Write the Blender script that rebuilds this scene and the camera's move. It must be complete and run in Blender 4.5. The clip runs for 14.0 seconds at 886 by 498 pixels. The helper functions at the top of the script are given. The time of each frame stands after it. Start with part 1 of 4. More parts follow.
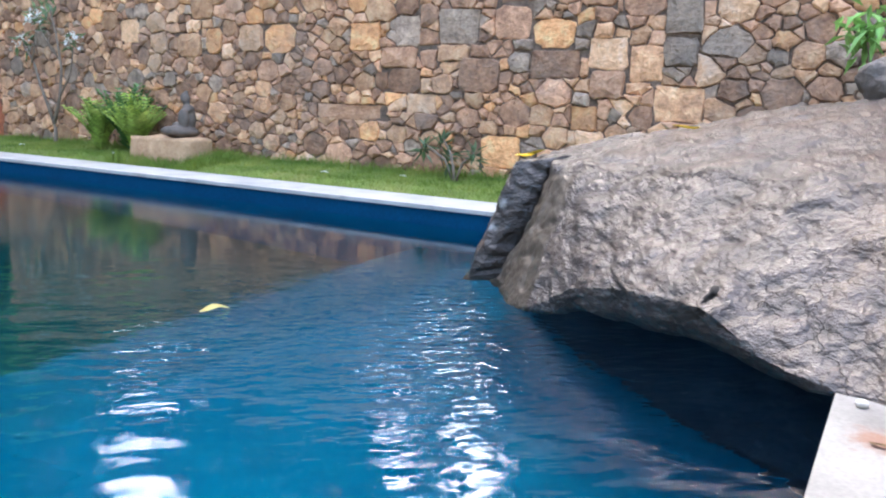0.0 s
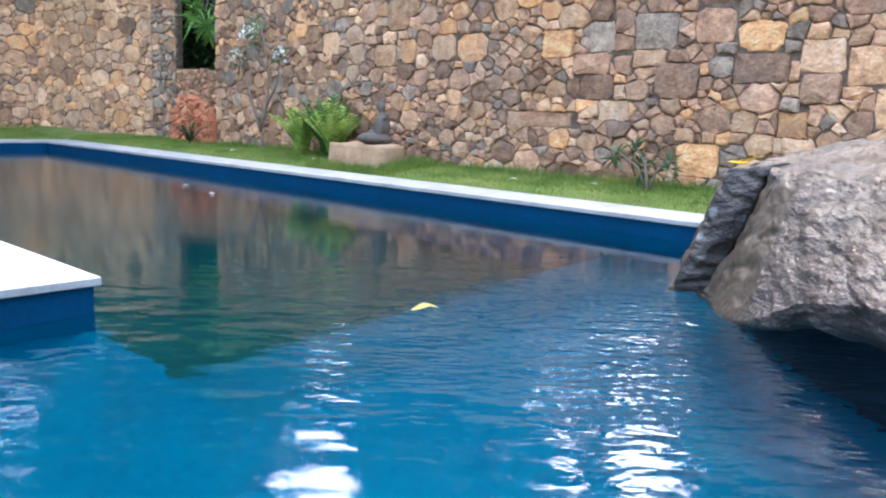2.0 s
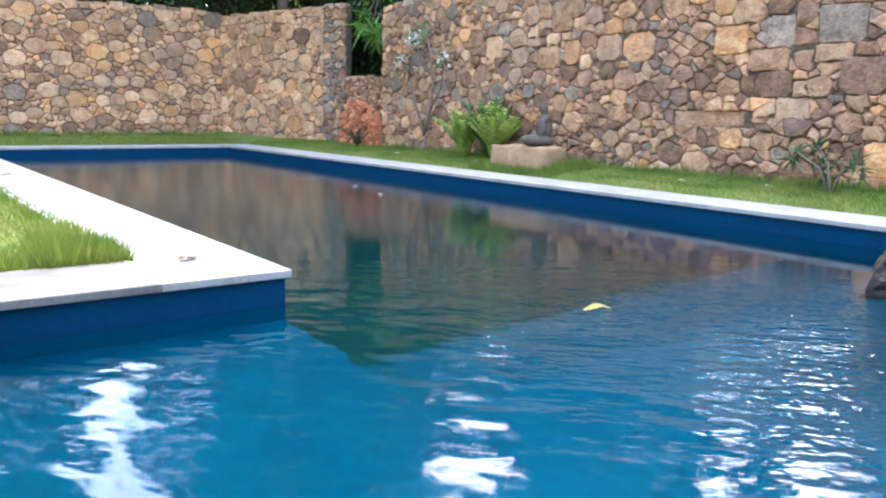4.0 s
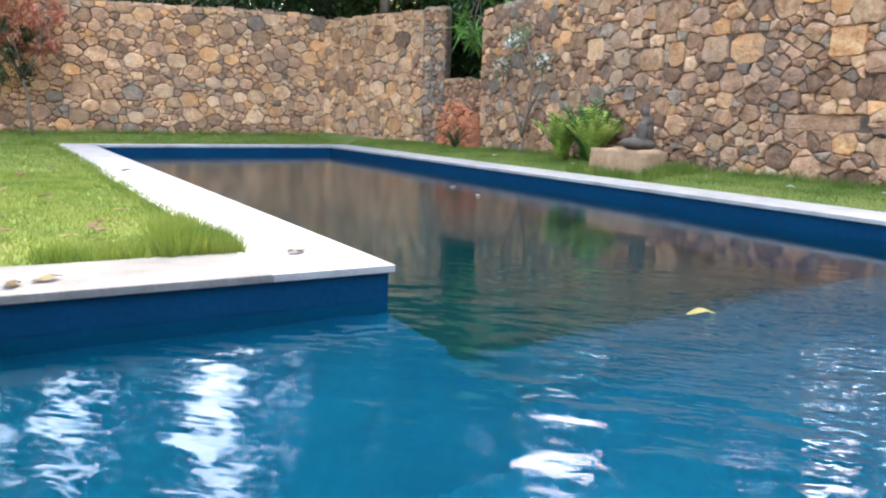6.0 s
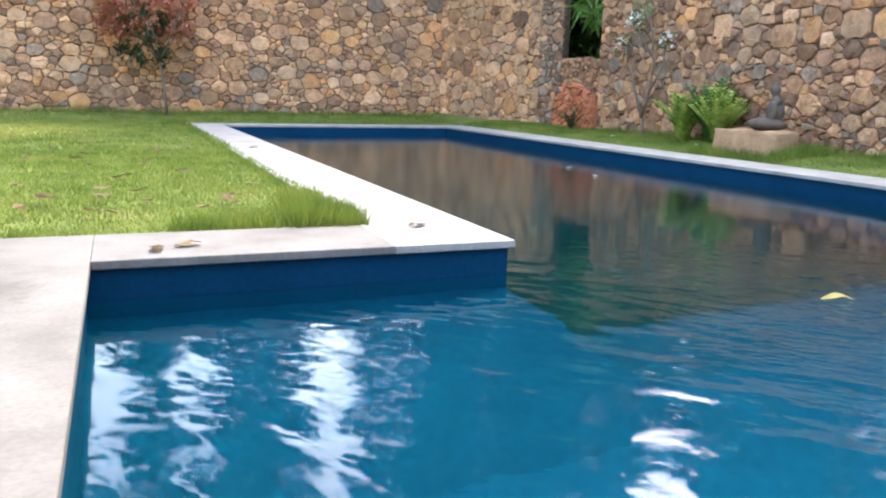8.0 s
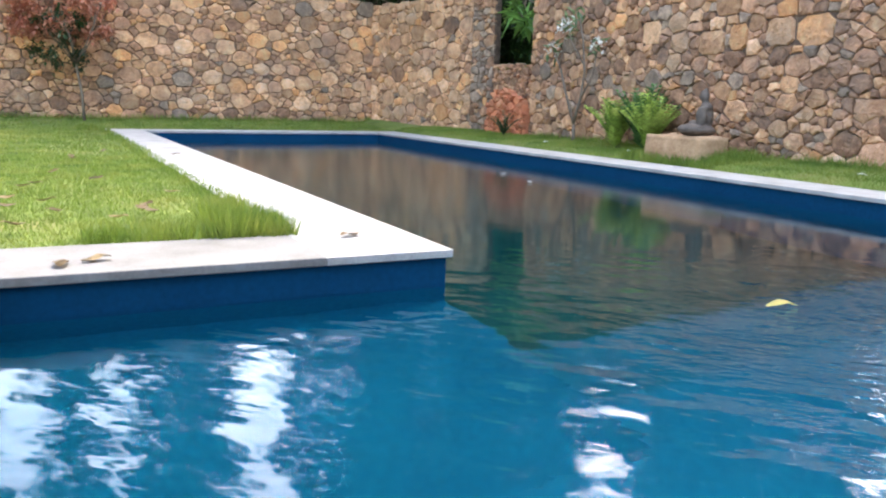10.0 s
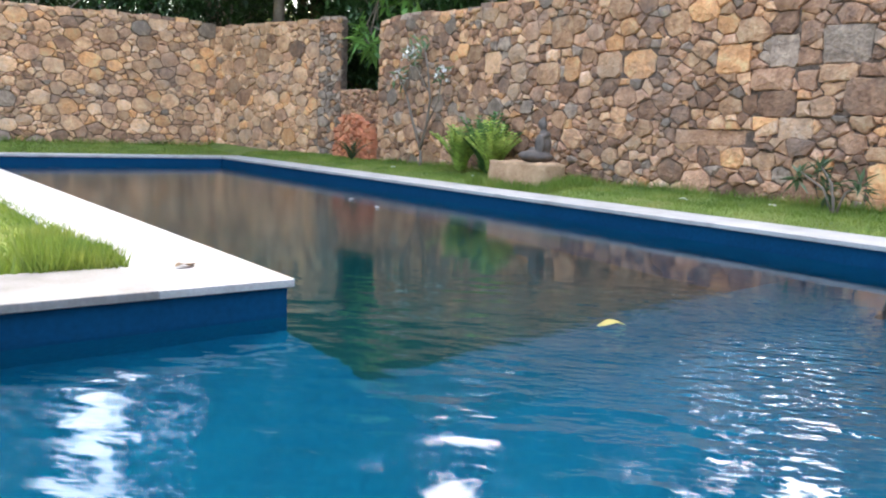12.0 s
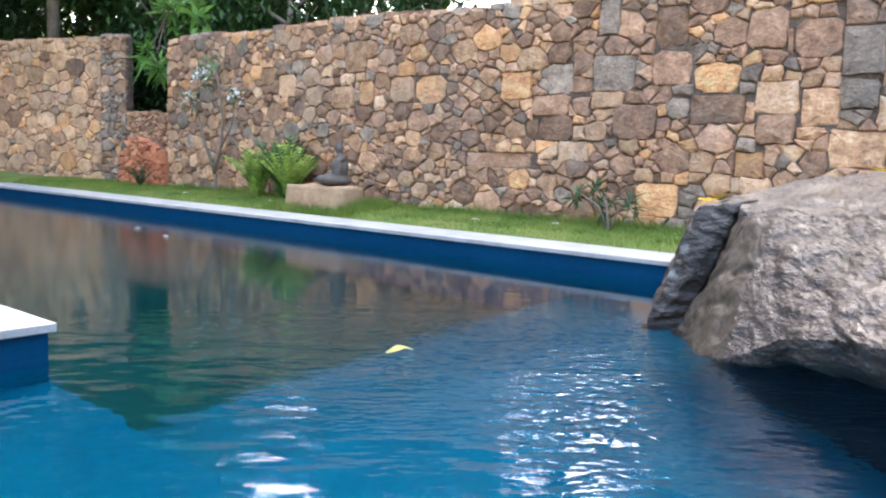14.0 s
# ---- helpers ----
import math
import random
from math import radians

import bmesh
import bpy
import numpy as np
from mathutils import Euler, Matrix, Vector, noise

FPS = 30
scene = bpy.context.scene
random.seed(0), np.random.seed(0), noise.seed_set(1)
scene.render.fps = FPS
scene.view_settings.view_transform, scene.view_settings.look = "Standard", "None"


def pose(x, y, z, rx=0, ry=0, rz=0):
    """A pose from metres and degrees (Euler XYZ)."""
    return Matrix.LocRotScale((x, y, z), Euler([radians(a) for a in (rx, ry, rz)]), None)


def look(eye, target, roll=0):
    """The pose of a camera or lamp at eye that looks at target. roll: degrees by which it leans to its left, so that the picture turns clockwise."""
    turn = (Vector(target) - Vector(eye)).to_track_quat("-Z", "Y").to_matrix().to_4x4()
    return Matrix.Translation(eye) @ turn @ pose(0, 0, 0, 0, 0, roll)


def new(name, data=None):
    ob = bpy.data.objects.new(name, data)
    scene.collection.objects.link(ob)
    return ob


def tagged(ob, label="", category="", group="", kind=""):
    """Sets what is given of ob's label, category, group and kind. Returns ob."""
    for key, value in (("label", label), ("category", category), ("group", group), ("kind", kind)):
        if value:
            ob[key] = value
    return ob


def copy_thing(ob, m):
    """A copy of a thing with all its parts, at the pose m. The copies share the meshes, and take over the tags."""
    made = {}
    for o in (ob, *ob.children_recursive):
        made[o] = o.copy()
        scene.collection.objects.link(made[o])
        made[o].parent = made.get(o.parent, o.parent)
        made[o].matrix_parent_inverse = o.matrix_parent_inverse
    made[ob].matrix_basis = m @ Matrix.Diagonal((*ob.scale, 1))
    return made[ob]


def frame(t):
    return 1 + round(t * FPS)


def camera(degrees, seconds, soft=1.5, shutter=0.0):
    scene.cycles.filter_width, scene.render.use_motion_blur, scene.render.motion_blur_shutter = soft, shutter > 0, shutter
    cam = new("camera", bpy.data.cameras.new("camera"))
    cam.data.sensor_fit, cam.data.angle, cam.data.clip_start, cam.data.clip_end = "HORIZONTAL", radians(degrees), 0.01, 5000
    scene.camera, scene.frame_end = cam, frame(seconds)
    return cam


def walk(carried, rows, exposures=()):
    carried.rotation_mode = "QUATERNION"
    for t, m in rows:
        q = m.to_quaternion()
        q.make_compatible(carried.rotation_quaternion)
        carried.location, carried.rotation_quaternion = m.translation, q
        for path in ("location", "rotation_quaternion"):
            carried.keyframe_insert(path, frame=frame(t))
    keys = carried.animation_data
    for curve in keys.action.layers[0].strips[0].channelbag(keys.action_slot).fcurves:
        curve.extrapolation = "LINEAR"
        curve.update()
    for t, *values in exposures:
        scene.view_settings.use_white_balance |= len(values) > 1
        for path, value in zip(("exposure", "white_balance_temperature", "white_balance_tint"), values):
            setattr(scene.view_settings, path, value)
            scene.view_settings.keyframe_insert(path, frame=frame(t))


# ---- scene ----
cam = camera(58.0, 14.0, soft=2.1)
PATH = [
    (0, (-1.645, -4.204, 0.937), (0.061, -3.22, 0.591), 2.3),
    (0.5, (-1.707, -4.15, 0.943), (-0.036, -3.105, 0.607), 2.4),
    (1, (-1.756, -4.096, 0.933), (-0.15, -2.951, 0.598), 2.3),
    (1.5, (-1.775, -4.046, 0.924), (-0.245, -2.802, 0.588), 2.1),
    (2, (-1.77, -4.016, 0.9), (-0.309, -2.693, 0.561), 2.1),
    (2.5, (-1.828, -3.993, 0.89), (-0.445, -2.59, 0.548), 1.9),
    (3, (-1.865, -3.968, 0.881), (-0.565, -2.488, 0.536), 1.5),
    (3.5, (-1.887, -3.989, 0.885), (-0.653, -2.454, 0.537), 1.2),
    (3.7, (-1.888, -3.978, 0.884), (-0.676, -2.425, 0.538), 1.2),
    (6, (-1.963, -3.991, 0.861), (-0.974, -2.287, 0.521), 1.6),
    (6.5, (-1.996, -3.978, 0.861), (-1.057, -2.248, 0.506), 1.7),
    (7, (-2.004, -4.002, 0.849), (-1.142, -2.235, 0.48), 1.5),
    (7.5, (-2.022, -4.011, 0.848), (-1.249, -2.207, 0.464), 1.3),
    (7.7, (-2.027, -4.008, 0.837), (-1.287, -2.191, 0.448), 1.5),
    (9.8, (-1.936, -3.739, 0.782), (-1.085, -1.969, 0.404), 1.5),
    (10, (-1.939, -3.761, 0.789), (-1.045, -2.01, 0.421), 1.7),
    (10.5, (-1.928, -3.756, 0.79), (-0.972, -2.034, 0.442), 2.0),
    (11, (-1.917, -3.751, 0.79), (-0.894, -2.065, 0.457), 2.3),
    (11.5, (-1.896, -3.767, 0.808), (-0.781, -2.137, 0.493), 2.5),
    (12, (-1.888, -3.782, 0.813), (-0.68, -2.216, 0.516), 2.4),
    (12.5, (-1.876, -3.799, 0.829), (-0.566, -2.315, 0.541), 2.6),
    (13, (-1.834, -3.811, 0.843), (-0.419, -2.424, 0.57), 2.3),
    (13.5, (-1.849, -3.841, 0.878), (-0.351, -2.54, 0.622), 2.1),
    (14, (-1.765, -3.839, 0.857), (-0.215, -2.596, 0.629), 2.0),
]
walk(cam, [(t, look(e, g, r)) for t, e, g, r in PATH], [(0.0, 3.41, 6000, 10), (1.5, 3.51, 5950, 10), (3.5, 3.47, 6050, 10), (6.0, 3.37, 6500, 10), (7.5, 3.20, 6550, 10), (10.5, 3.31, 6500, 10), (12.5, 3.34, 6400, 10), (14.0, 3.45, 6150, 10)])

# ---- world, sun and exposure ----
SUN_AZ, SUN_EL = radians(60), radians(55)
SUN_DIR = Vector((math.sin(SUN_AZ) * math.cos(SUN_EL), math.cos(SUN_AZ) * math.cos(SUN_EL), math.sin(SUN_EL)))
world = bpy.data.worlds.new("world")
scene.world = world
world.use_nodes = True
wn = world.node_tree.nodes
sky = wn.new("ShaderNodeTexSky")
sky.sky_type = "NISHITA"
sky.sun_disc = False
sky.sun_elevation = math.asin(SUN_DIR.z)
sky.sun_rotation = math.atan2(SUN_DIR.x, SUN_DIR.y)
sky.air_density, sky.dust_density, sky.ozone_density = 1.3, 5.0, 0.5
wn["Background"].inputs["Strength"].default_value = 0.15
world.node_tree.links.new(sky.outputs["Color"], wn["Background"].inputs["Color"])
sun_data = bpy.data.lights.new("sun", "SUN")
sun_data.energy, sun_data.angle, sun_data.color = 0.30, radians(30), (1.0, 0.95, 0.87)
sun = new("sun", sun_data)
sun.matrix_world = look(SUN_DIR * 40, (0, 0, 0))


# ---- materials ----
def mat(name, cols, scale=4.0, rough=0.8, bump=0.3, bscale=40.0, rand=0.0, island=False, spec=0.4, metal=0.0, depth=0.01, stretch=(1, 1, 1)):
    m = bpy.data.materials.new(name)
    m.use_nodes = True
    nt = m.node_tree
    n, l = nt.nodes, nt.links
    b = n["Principled BSDF"]
    b.inputs["Roughness"].default_value = rough
    b.inputs["Specular IOR Level"].default_value = spec
    b.inputs["Metallic"].default_value = metal
    geo = n.new("ShaderNodeNewGeometry")
    mp = n.new("ShaderNodeMapping")
    mp.inputs["Scale"].default_value = stretch
    l.new(geo.outputs["Position"], mp.inputs["Vector"])
    big = n.new("ShaderNodeTexNoise")
    big.inputs["Scale"].default_value, big.inputs["Detail"].default_value, big.inputs["Roughness"].default_value = scale, 6, 0.65
    l.new(mp.outputs[0], big.inputs["Vector"])
    ramp = n.new("ShaderNodeValToRGB")
    l.new(big.outputs[0], ramp.inputs[0])
    els = ramp.color_ramp.elements
    for i, c in enumerate(cols):
        p = 0.3 + 0.4 * i / max(1, len(cols) - 1)
        e = els[i] if i < 2 else els.new(p)
        e.position, e.color = p, (*c, 1)
    fine = n.new("ShaderNodeTexNoise")
    fine.inputs["Scale"].default_value, fine.inputs["Detail"].default_value = bscale, 8
    l.new(mp.outputs[0], fine.inputs["Vector"])
    hsv = n.new("ShaderNodeHueSaturation")
    l.new(ramp.outputs[0], hsv.inputs["Color"])
    mr = n.new("ShaderNodeMapRange")
    mr.inputs["To Min"].default_value, mr.inputs["To Max"].default_value = 0.72, 1.28
    l.new(fine.outputs[0], mr.inputs[0])
    val = mr.outputs[0]
    if rand:
        src = geo.outputs["Random Per Island"] if island else n.new("ShaderNodeObjectInfo").outputs["Random"]
        r2 = n.new("ShaderNodeMapRange")
        r2.inputs["To Min"].default_value, r2.inputs["To Max"].default_value = 1 - rand, 1 + rand
        l.new(src, r2.inputs[0])
        mul = n.new("ShaderNodeMath")
        mul.operation = "MULTIPLY"
        l.new(val, mul.inputs[0])
        l.new(r2.outputs[0], mul.inputs[1])
        val = mul.outputs[0]
    l.new(val, hsv.inputs["Value"])
    l.new(hsv.outputs[0], b.inputs["Base Color"])
    if bump:
        bp = n.new("ShaderNodeBump")
        bp.inputs["Strength"].default_value, bp.inputs["Distance"].default_value = bump, depth
        l.new(fine.outputs[0], bp.inputs["Height"])
        l.new(bp.outputs[0], b.inputs["Normal"])
    return m


def leaf_mat(name, cols, rand=0.35, trans=0.35, rough=0.45):
    m = mat(name, cols, scale=1.5, rough=rough, bump=0, rand=rand, island=True)
    n, l = m.node_tree.nodes, m.node_tree.links
    b = n["Principled BSDF"]
    tr = n.new("ShaderNodeBsdfTranslucent")
    mix = n.new("ShaderNodeMixShader")
    mix.inputs[0].default_value = trans
    col = b.inputs["Base Color"].links[0].from_socket
    l.new(col, tr.inputs["Color"])
    l.new(b.outputs[0], mix.inputs[1])
    l.new(tr.outputs[0], mix.inputs[2])
    l.new(mix.outputs[0], n["Material Output"].inputs["Surface"])
    return m


def rock_mat(name, tone, rough):
    """Weathered rock: brown and grey clouds, dark pits, pale chipped grains and a fractured relief."""
    m = bpy.data.materials.new(name)
    m.use_nodes = True
    n, l = m.node_tree.nodes, m.node_tree.links
    b = n["Principled BSDF"]
    b.inputs["Specular IOR Level"].default_value = 0.6
    geo = n.new("ShaderNodeNewGeometry")
    mp = n.new("ShaderNodeMapping")
    mp.inputs["Rotation"].default_value = (0.3, 0.2, 0.6)
    mp.inputs["Scale"].default_value = (0.7, 1.3, 2.2)
    l.new(geo.outputs["Position"], mp.inputs["Vector"])

    def tex(scale, detail, roughness, src):
        t = n.new("ShaderNodeTexNoise")
        t.inputs["Scale"].default_value, t.inputs["Detail"].default_value, t.inputs["Roughness"].default_value = scale, detail, roughness
        l.new(src, t.inputs["Vector"])
        return t.outputs[0]

    def ramp(src, stops):
        r = n.new("ShaderNodeValToRGB")
        for i, (p, c) in enumerate(stops):
            e = r.color_ramp.elements[i] if i < 2 else r.color_ramp.elements.new(p)
            e.position, e.color = p, (*[v * w for v, w in zip(c, tone)], 1)
        l.new(src, r.inputs[0])
        return r.outputs[0]

    clouds = ramp(tex(1.3, 8, 0.7, geo.outputs["Position"]), ((0.30, (0.185, 0.138, 0.105)), (0.50, (0.245, 0.202, 0.172)), (0.70, (0.300, 0.262, 0.232))))
    fine = tex(4.2, 6, 0.58, mp.outputs[0])
    chips = n.new("ShaderNodeTexVoronoi")
    chips.feature = "DISTANCE_TO_EDGE"
    chips.inputs["Scale"].default_value = 2.1
    warp = n.new("ShaderNodeVectorMath")
    warp.operation = "MULTIPLY_ADD"
    wob = n.new("ShaderNodeTexNoise")
    wob.inputs["Scale"].default_value, wob.inputs["Detail"].default_value = 3.5, 6
    l.new(mp.outputs[0], wob.inputs["Vector"])
    warp.inputs[1].default_value = (0.5, 0.5, 0.5)
    l.new(wob.outputs["Color"], warp.inputs[0])
    l.new(mp.outputs[0], warp.inputs[2])
    l.new(warp.outputs[0], chips.inputs["Vector"])
    edge = n.new("ShaderNodeMapRange")
    for k, v in (("From Min", 0.0), ("From Max", 0.014), ("To Min", 0.0), ("To Max", 0.07)):
        edge.inputs[k].default_value = v
    l.new(chips.outputs["Distance"], edge.inputs[0])
    both = n.new("ShaderNodeMath")
    both.operation = "ADD"
    l.new(fine, both.inputs[0])
    l.new(edge.outputs[0], both.inputs[1])
    grain = both.outputs[0]
    mr = n.new("ShaderNodeMapRange")
    for k, v in (("From Min", 0.38), ("From Max", 0.72), ("To Min", 0.55), ("To Max", 1.55)):
        mr.inputs[k].default_value = v
    l.new(grain, mr.inputs[0])
    hsv = n.new("ShaderNodeHueSaturation")
    l.new(clouds, hsv.inputs["Color"])
    l.new(mr.outputs[0], hsv.inputs["Value"])
    l.new(hsv.outputs[0], b.inputs["Base Color"])
    rr = n.new("ShaderNodeMapRange")
    for k, v in (("From Min", 0.4), ("From Max", 0.75), ("To Min", rough + 0.2), ("To Max", rough - 0.1)):
        rr.inputs[k].default_value = v
    l.new(grain, rr.inputs[0])
    l.new(rr.outputs[0], b.inputs["Roughness"])
    bp = n.new("ShaderNodeBump")
    bp.inputs["Strength"].default_value, bp.inputs["Distance"].default_value = 1.0, 0.10
    l.new(grain, bp.inputs["Height"])
    l.new(bp.outputs[0], b.inputs["Normal"])
    return m


STONE = [
    mat("stone_tan", [(0.268, 0.134, 0.068), (0.537, 0.279, 0.142), (0.676, 0.426, 0.236)], 7, 0.88, 0.9, 26, 0.36, depth=0.03),
    mat("stone_ochre", [(0.447, 0.194, 0.077), (0.676, 0.319, 0.133), (0.676, 0.438, 0.204)], 7, 0.88, 0.9, 26, 0.28, depth=0.03),
    mat("stone_brown", [(0.153, 0.075, 0.045), (0.321, 0.165, 0.092), (0.519, 0.279, 0.159)], 8, 0.88, 0.9, 26, 0.36, depth=0.03),
    mat("stone_grey", [(0.162, 0.109, 0.077), (0.303, 0.206, 0.142), (0.482, 0.334, 0.226)], 8, 0.88, 0.9, 26, 0.33, depth=0.03),
    mat("stone_pink", [(0.287, 0.138, 0.077), (0.494, 0.258, 0.143), (0.641, 0.372, 0.221)], 7, 0.88, 0.9, 26, 0.33, depth=0.03),
    mat("stone_buff", [(0.394, 0.214, 0.109), (0.661, 0.372, 0.200), (0.676, 0.449, 0.301)], 7, 0.88, 0.9, 26, 0.30, depth=0.03),
]


def weather(m, grey, most):
    """Broad drifts of grey lichen and grime over a stone material."""
    n, l = m.node_tree.nodes, m.node_tree.links
    b = n["Principled BSDF"]
    src = b.inputs["Base Color"].links[0].from_socket
    geo = n.new("ShaderNodeNewGeometry")
    t = n.new("ShaderNodeTexNoise")
    t.inputs["Scale"].default_value, t.inputs["Detail"].default_value, t.inputs["Roughness"].default_value = 1.1, 7, 0.68
    l.new(geo.outputs["Position"], t.inputs["Vector"])
    mr = n.new("ShaderNodeMapRange")
    for k, v in (("From Min", 0.46), ("From Max", 0.68), ("To Min", 0.0), ("To Max", most)):
        mr.inputs[k].default_value = v
    l.new(t.outputs[0], mr.inputs[0])
    mix = n.new("ShaderNodeMix")
    mix.data_type = "RGBA"
    mix.inputs["B"].default_value = (*grey, 1)
    l.new(mr.outputs[0], mix.inputs["Factor"])
    l.new(src, mix.inputs["A"])
    l.new(mix.outputs["Result"], b.inputs["Base Color"])


for m0 in STONE:
    weather(m0, (0.22, 0.172, 0.135), 0.55)
TAN, OCHRE, BROWN, GREY, PINK, BUFF = range(6)
M_MORTAR = mat("mortar", [(0.055, 0.036, 0.026), (0.23, 0.152, 0.106)], 9, 0.95, 0.8, 50, depth=0.02)
M_COPING = mat("coping_stone", [(0.2604, 0.2474, 0.2278), (0.3720, 0.3590, 0.3385), (0.4371, 0.4250, 0.4036)], 2.4, 0.5, 0.25, 60, depth=0.003, spec=0.5)
# Greyer, stained stone than the coping's, darkened too for the near edge's weaker light.
M_DECK_DIMMED = mat("deck_stone", [(0.1283, 0.1178, 0.1064), (0.1947, 0.1824, 0.1691), (0.2375, 0.2251, 0.2118)], 2.1, 0.55, 0.3, 55, depth=0.003, spec=0.4)


def stain(m, place, radius, colour):
    """A ragged stain of its own shape on a material."""
    n, l = m.node_tree.nodes, m.node_tree.links
    b = n["Principled BSDF"]
    src = b.inputs["Base Color"].links[0].from_socket
    geo = n.new("ShaderNodeNewGeometry")
    d = n.new("ShaderNodeVectorMath")
    d.operation = "DISTANCE"
    d.inputs[1].default_value = place
    l.new(geo.outputs["Position"], d.inputs[0])
    t = n.new("ShaderNodeTexNoise")
    t.inputs["Scale"].default_value, t.inputs["Detail"].default_value, t.inputs["Roughness"].default_value = 14, 8, 0.7
    l.new(geo.outputs["Position"], t.inputs["Vector"])
    add = n.new("ShaderNodeMath")
    add.operation = "MULTIPLY_ADD"
    add.inputs[1].default_value = radius * 2.4
    l.new(t.outputs[0], add.inputs[0])
    l.new(d.outputs["Value"], add.inputs[2])
    mr = n.new("ShaderNodeMapRange")
    for k, v in (("From Min", radius * 1.5), ("From Max", radius * 2.2), ("To Min", 0.75), ("To Max", 0.0)):
        mr.inputs[k].default_value = v
    l.new(add.outputs[0], mr.inputs[0])
    mix = n.new("ShaderNodeMix")
    mix.data_type = "RGBA"
    mix.inputs["B"].default_value = (*colour, 1)
    l.new(mr.outputs[0], mix.inputs["Factor"])
    l.new(src, mix.inputs["A"])
    l.new(mix.outputs["Result"], b.inputs["Base Color"])


stain(M_DECK_DIMMED, (1.0, -4.24, 0), 0.13, (0.17, 0.065, 0.028))
stain(M_DECK_DIMMED, (-2.55, -0.55, 0), 0.28, (0.10, 0.09, 0.08))
stain(M_DECK_DIMMED, (-2.62, -1.6, 0), 0.16, (0.09, 0.08, 0.068))
M_POOL = mat("pool_blue", [(0.0006, 0.0545, 0.1053), (0.0009, 0.0724, 0.1316)], 1.2, 0.8, 0.15, 30, depth=0.004, spec=0.04)
# Absorption by the deep water, painted into the floor as dark teal.
M_DEEP_DIMMED = mat("pool_deep", [(0.001, 0.030, 0.033), (0.002, 0.042, 0.045)], 0.9, 0.8, 0.15, 30, depth=0.004, spec=0.04)
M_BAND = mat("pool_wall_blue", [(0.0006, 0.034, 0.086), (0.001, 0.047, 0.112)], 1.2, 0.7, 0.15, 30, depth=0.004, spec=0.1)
# The shallow floor's blue, darkened for the deeper water over the slope.
M_SLOPE_DIMMED = mat("pool_slope", [(0.0008, 0.048, 0.090), (0.0012, 0.062, 0.106)], 1.2, 0.8, 0.15, 30, depth=0.004, spec=0.04)
# Blue-black that stands for the shade in the water below the boulder.
M_UNDERSHADE = mat("submerged_rock", [(0.008, 0.016, 0.026), (0.022, 0.036, 0.052)], 3, 0.8, 0.5, 20, depth=0.02, spec=0.05)
M_SOIL = mat("lawn_soil", [(0.0880, 0.1144, 0.0211), (0.1496, 0.1936, 0.0334), (0.2112, 0.1936, 0.0616)], 1.1, 0.95, 0.8, 60, depth=0.03)
M_GRASS = leaf_mat("grass_blade", [(0.0968, 0.1628, 0.0211), (0.1848, 0.2552, 0.0396), (0.3168, 0.3256, 0.0748)], 0.16, 0.4)
# A broad ragged yellower patch on the far lawn.
for m0 in (M_SOIL, M_GRASS):
    stain(m0, (-4.2, 11.5, 0), 2.6, (0.50, 0.47, 0.12))
M_ROCK = rock_mat("boulder_rock", (0.215, 0.188, 0.182), 0.38)
for place, size in (((4.3, -3.0, 0.85), 0.8), ((4.2, -3.9, 1.0), 0.9), ((2.9, -4.5, 0.78), 0.7), ((2.0, -4.3, 0.5), 0.5)):
    stain(M_ROCK, place, size, (0.075, 0.045, 0.029))
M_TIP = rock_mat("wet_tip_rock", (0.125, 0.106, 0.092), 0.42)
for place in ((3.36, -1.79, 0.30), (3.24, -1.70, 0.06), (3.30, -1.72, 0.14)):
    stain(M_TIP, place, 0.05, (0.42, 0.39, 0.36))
# Shade inside the boulder's crack, painted near-black.
M_CRACK = mat("crack_dirt", [(0.012, 0.010, 0.008), (0.03, 0.024, 0.02)], 9, 0.9, 0.4, 40)
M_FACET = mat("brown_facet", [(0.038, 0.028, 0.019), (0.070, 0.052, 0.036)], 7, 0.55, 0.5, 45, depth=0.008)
M_BRICK = mat("red_brick", [(0.34, 0.10, 0.05), (0.55, 0.19, 0.09), (0.60, 0.30, 0.16)], 3, 0.9, 0.5, 40, 0.25, depth=0.01)
M_SLAB = mat("sandstone_slab", [(0.33, 0.185, 0.095), (0.50, 0.32, 0.18)], 5, 0.9, 0.6, 30, depth=0.015)
M_STATUE = mat("dark_stone", [(0.060, 0.045, 0.034), (0.14, 0.105, 0.080)], 8, 0.7, 0.6, 60, depth=0.006)
M_BARK = mat("bark", [(0.13, 0.095, 0.07), (0.25, 0.19, 0.14)], 6, 0.9, 0.8, 40, depth=0.01)
M_FOREST = leaf_mat("forest_leaf", [(0.022, 0.05, 0.012), (0.05, 0.10, 0.025)], 0.5, 0.12)
M_PLUM = leaf_mat("plumeria_leaf", [(0.12, 0.24, 0.05), (0.25, 0.43, 0.11)], 0.35, 0.35)
M_DEEPFERN = leaf_mat("deep_fern_leaf", [(0.07, 0.15, 0.05), (0.15, 0.27, 0.08)], 0.35, 0.35)
M_GREYLEAF = leaf_mat("greyish_leaf", [(0.10, 0.16, 0.07), (0.22, 0.30, 0.15)], 0.35, 0.35)
M_FERN = leaf_mat("fern_leaf", [(0.20, 0.31, 0.055), (0.38, 0.50, 0.11), (0.54, 0.60, 0.18)], 0.35, 0.4)
M_REDLEAF = leaf_mat("red_leaf", [(0.42, 0.14, 0.085), (0.62, 0.30, 0.19)], 0.3, 0.35)
M_DARKLEAF = leaf_mat("dark_leaf", [(0.03, 0.055, 0.02), (0.06, 0.10, 0.04)], 0.3, 0.25)
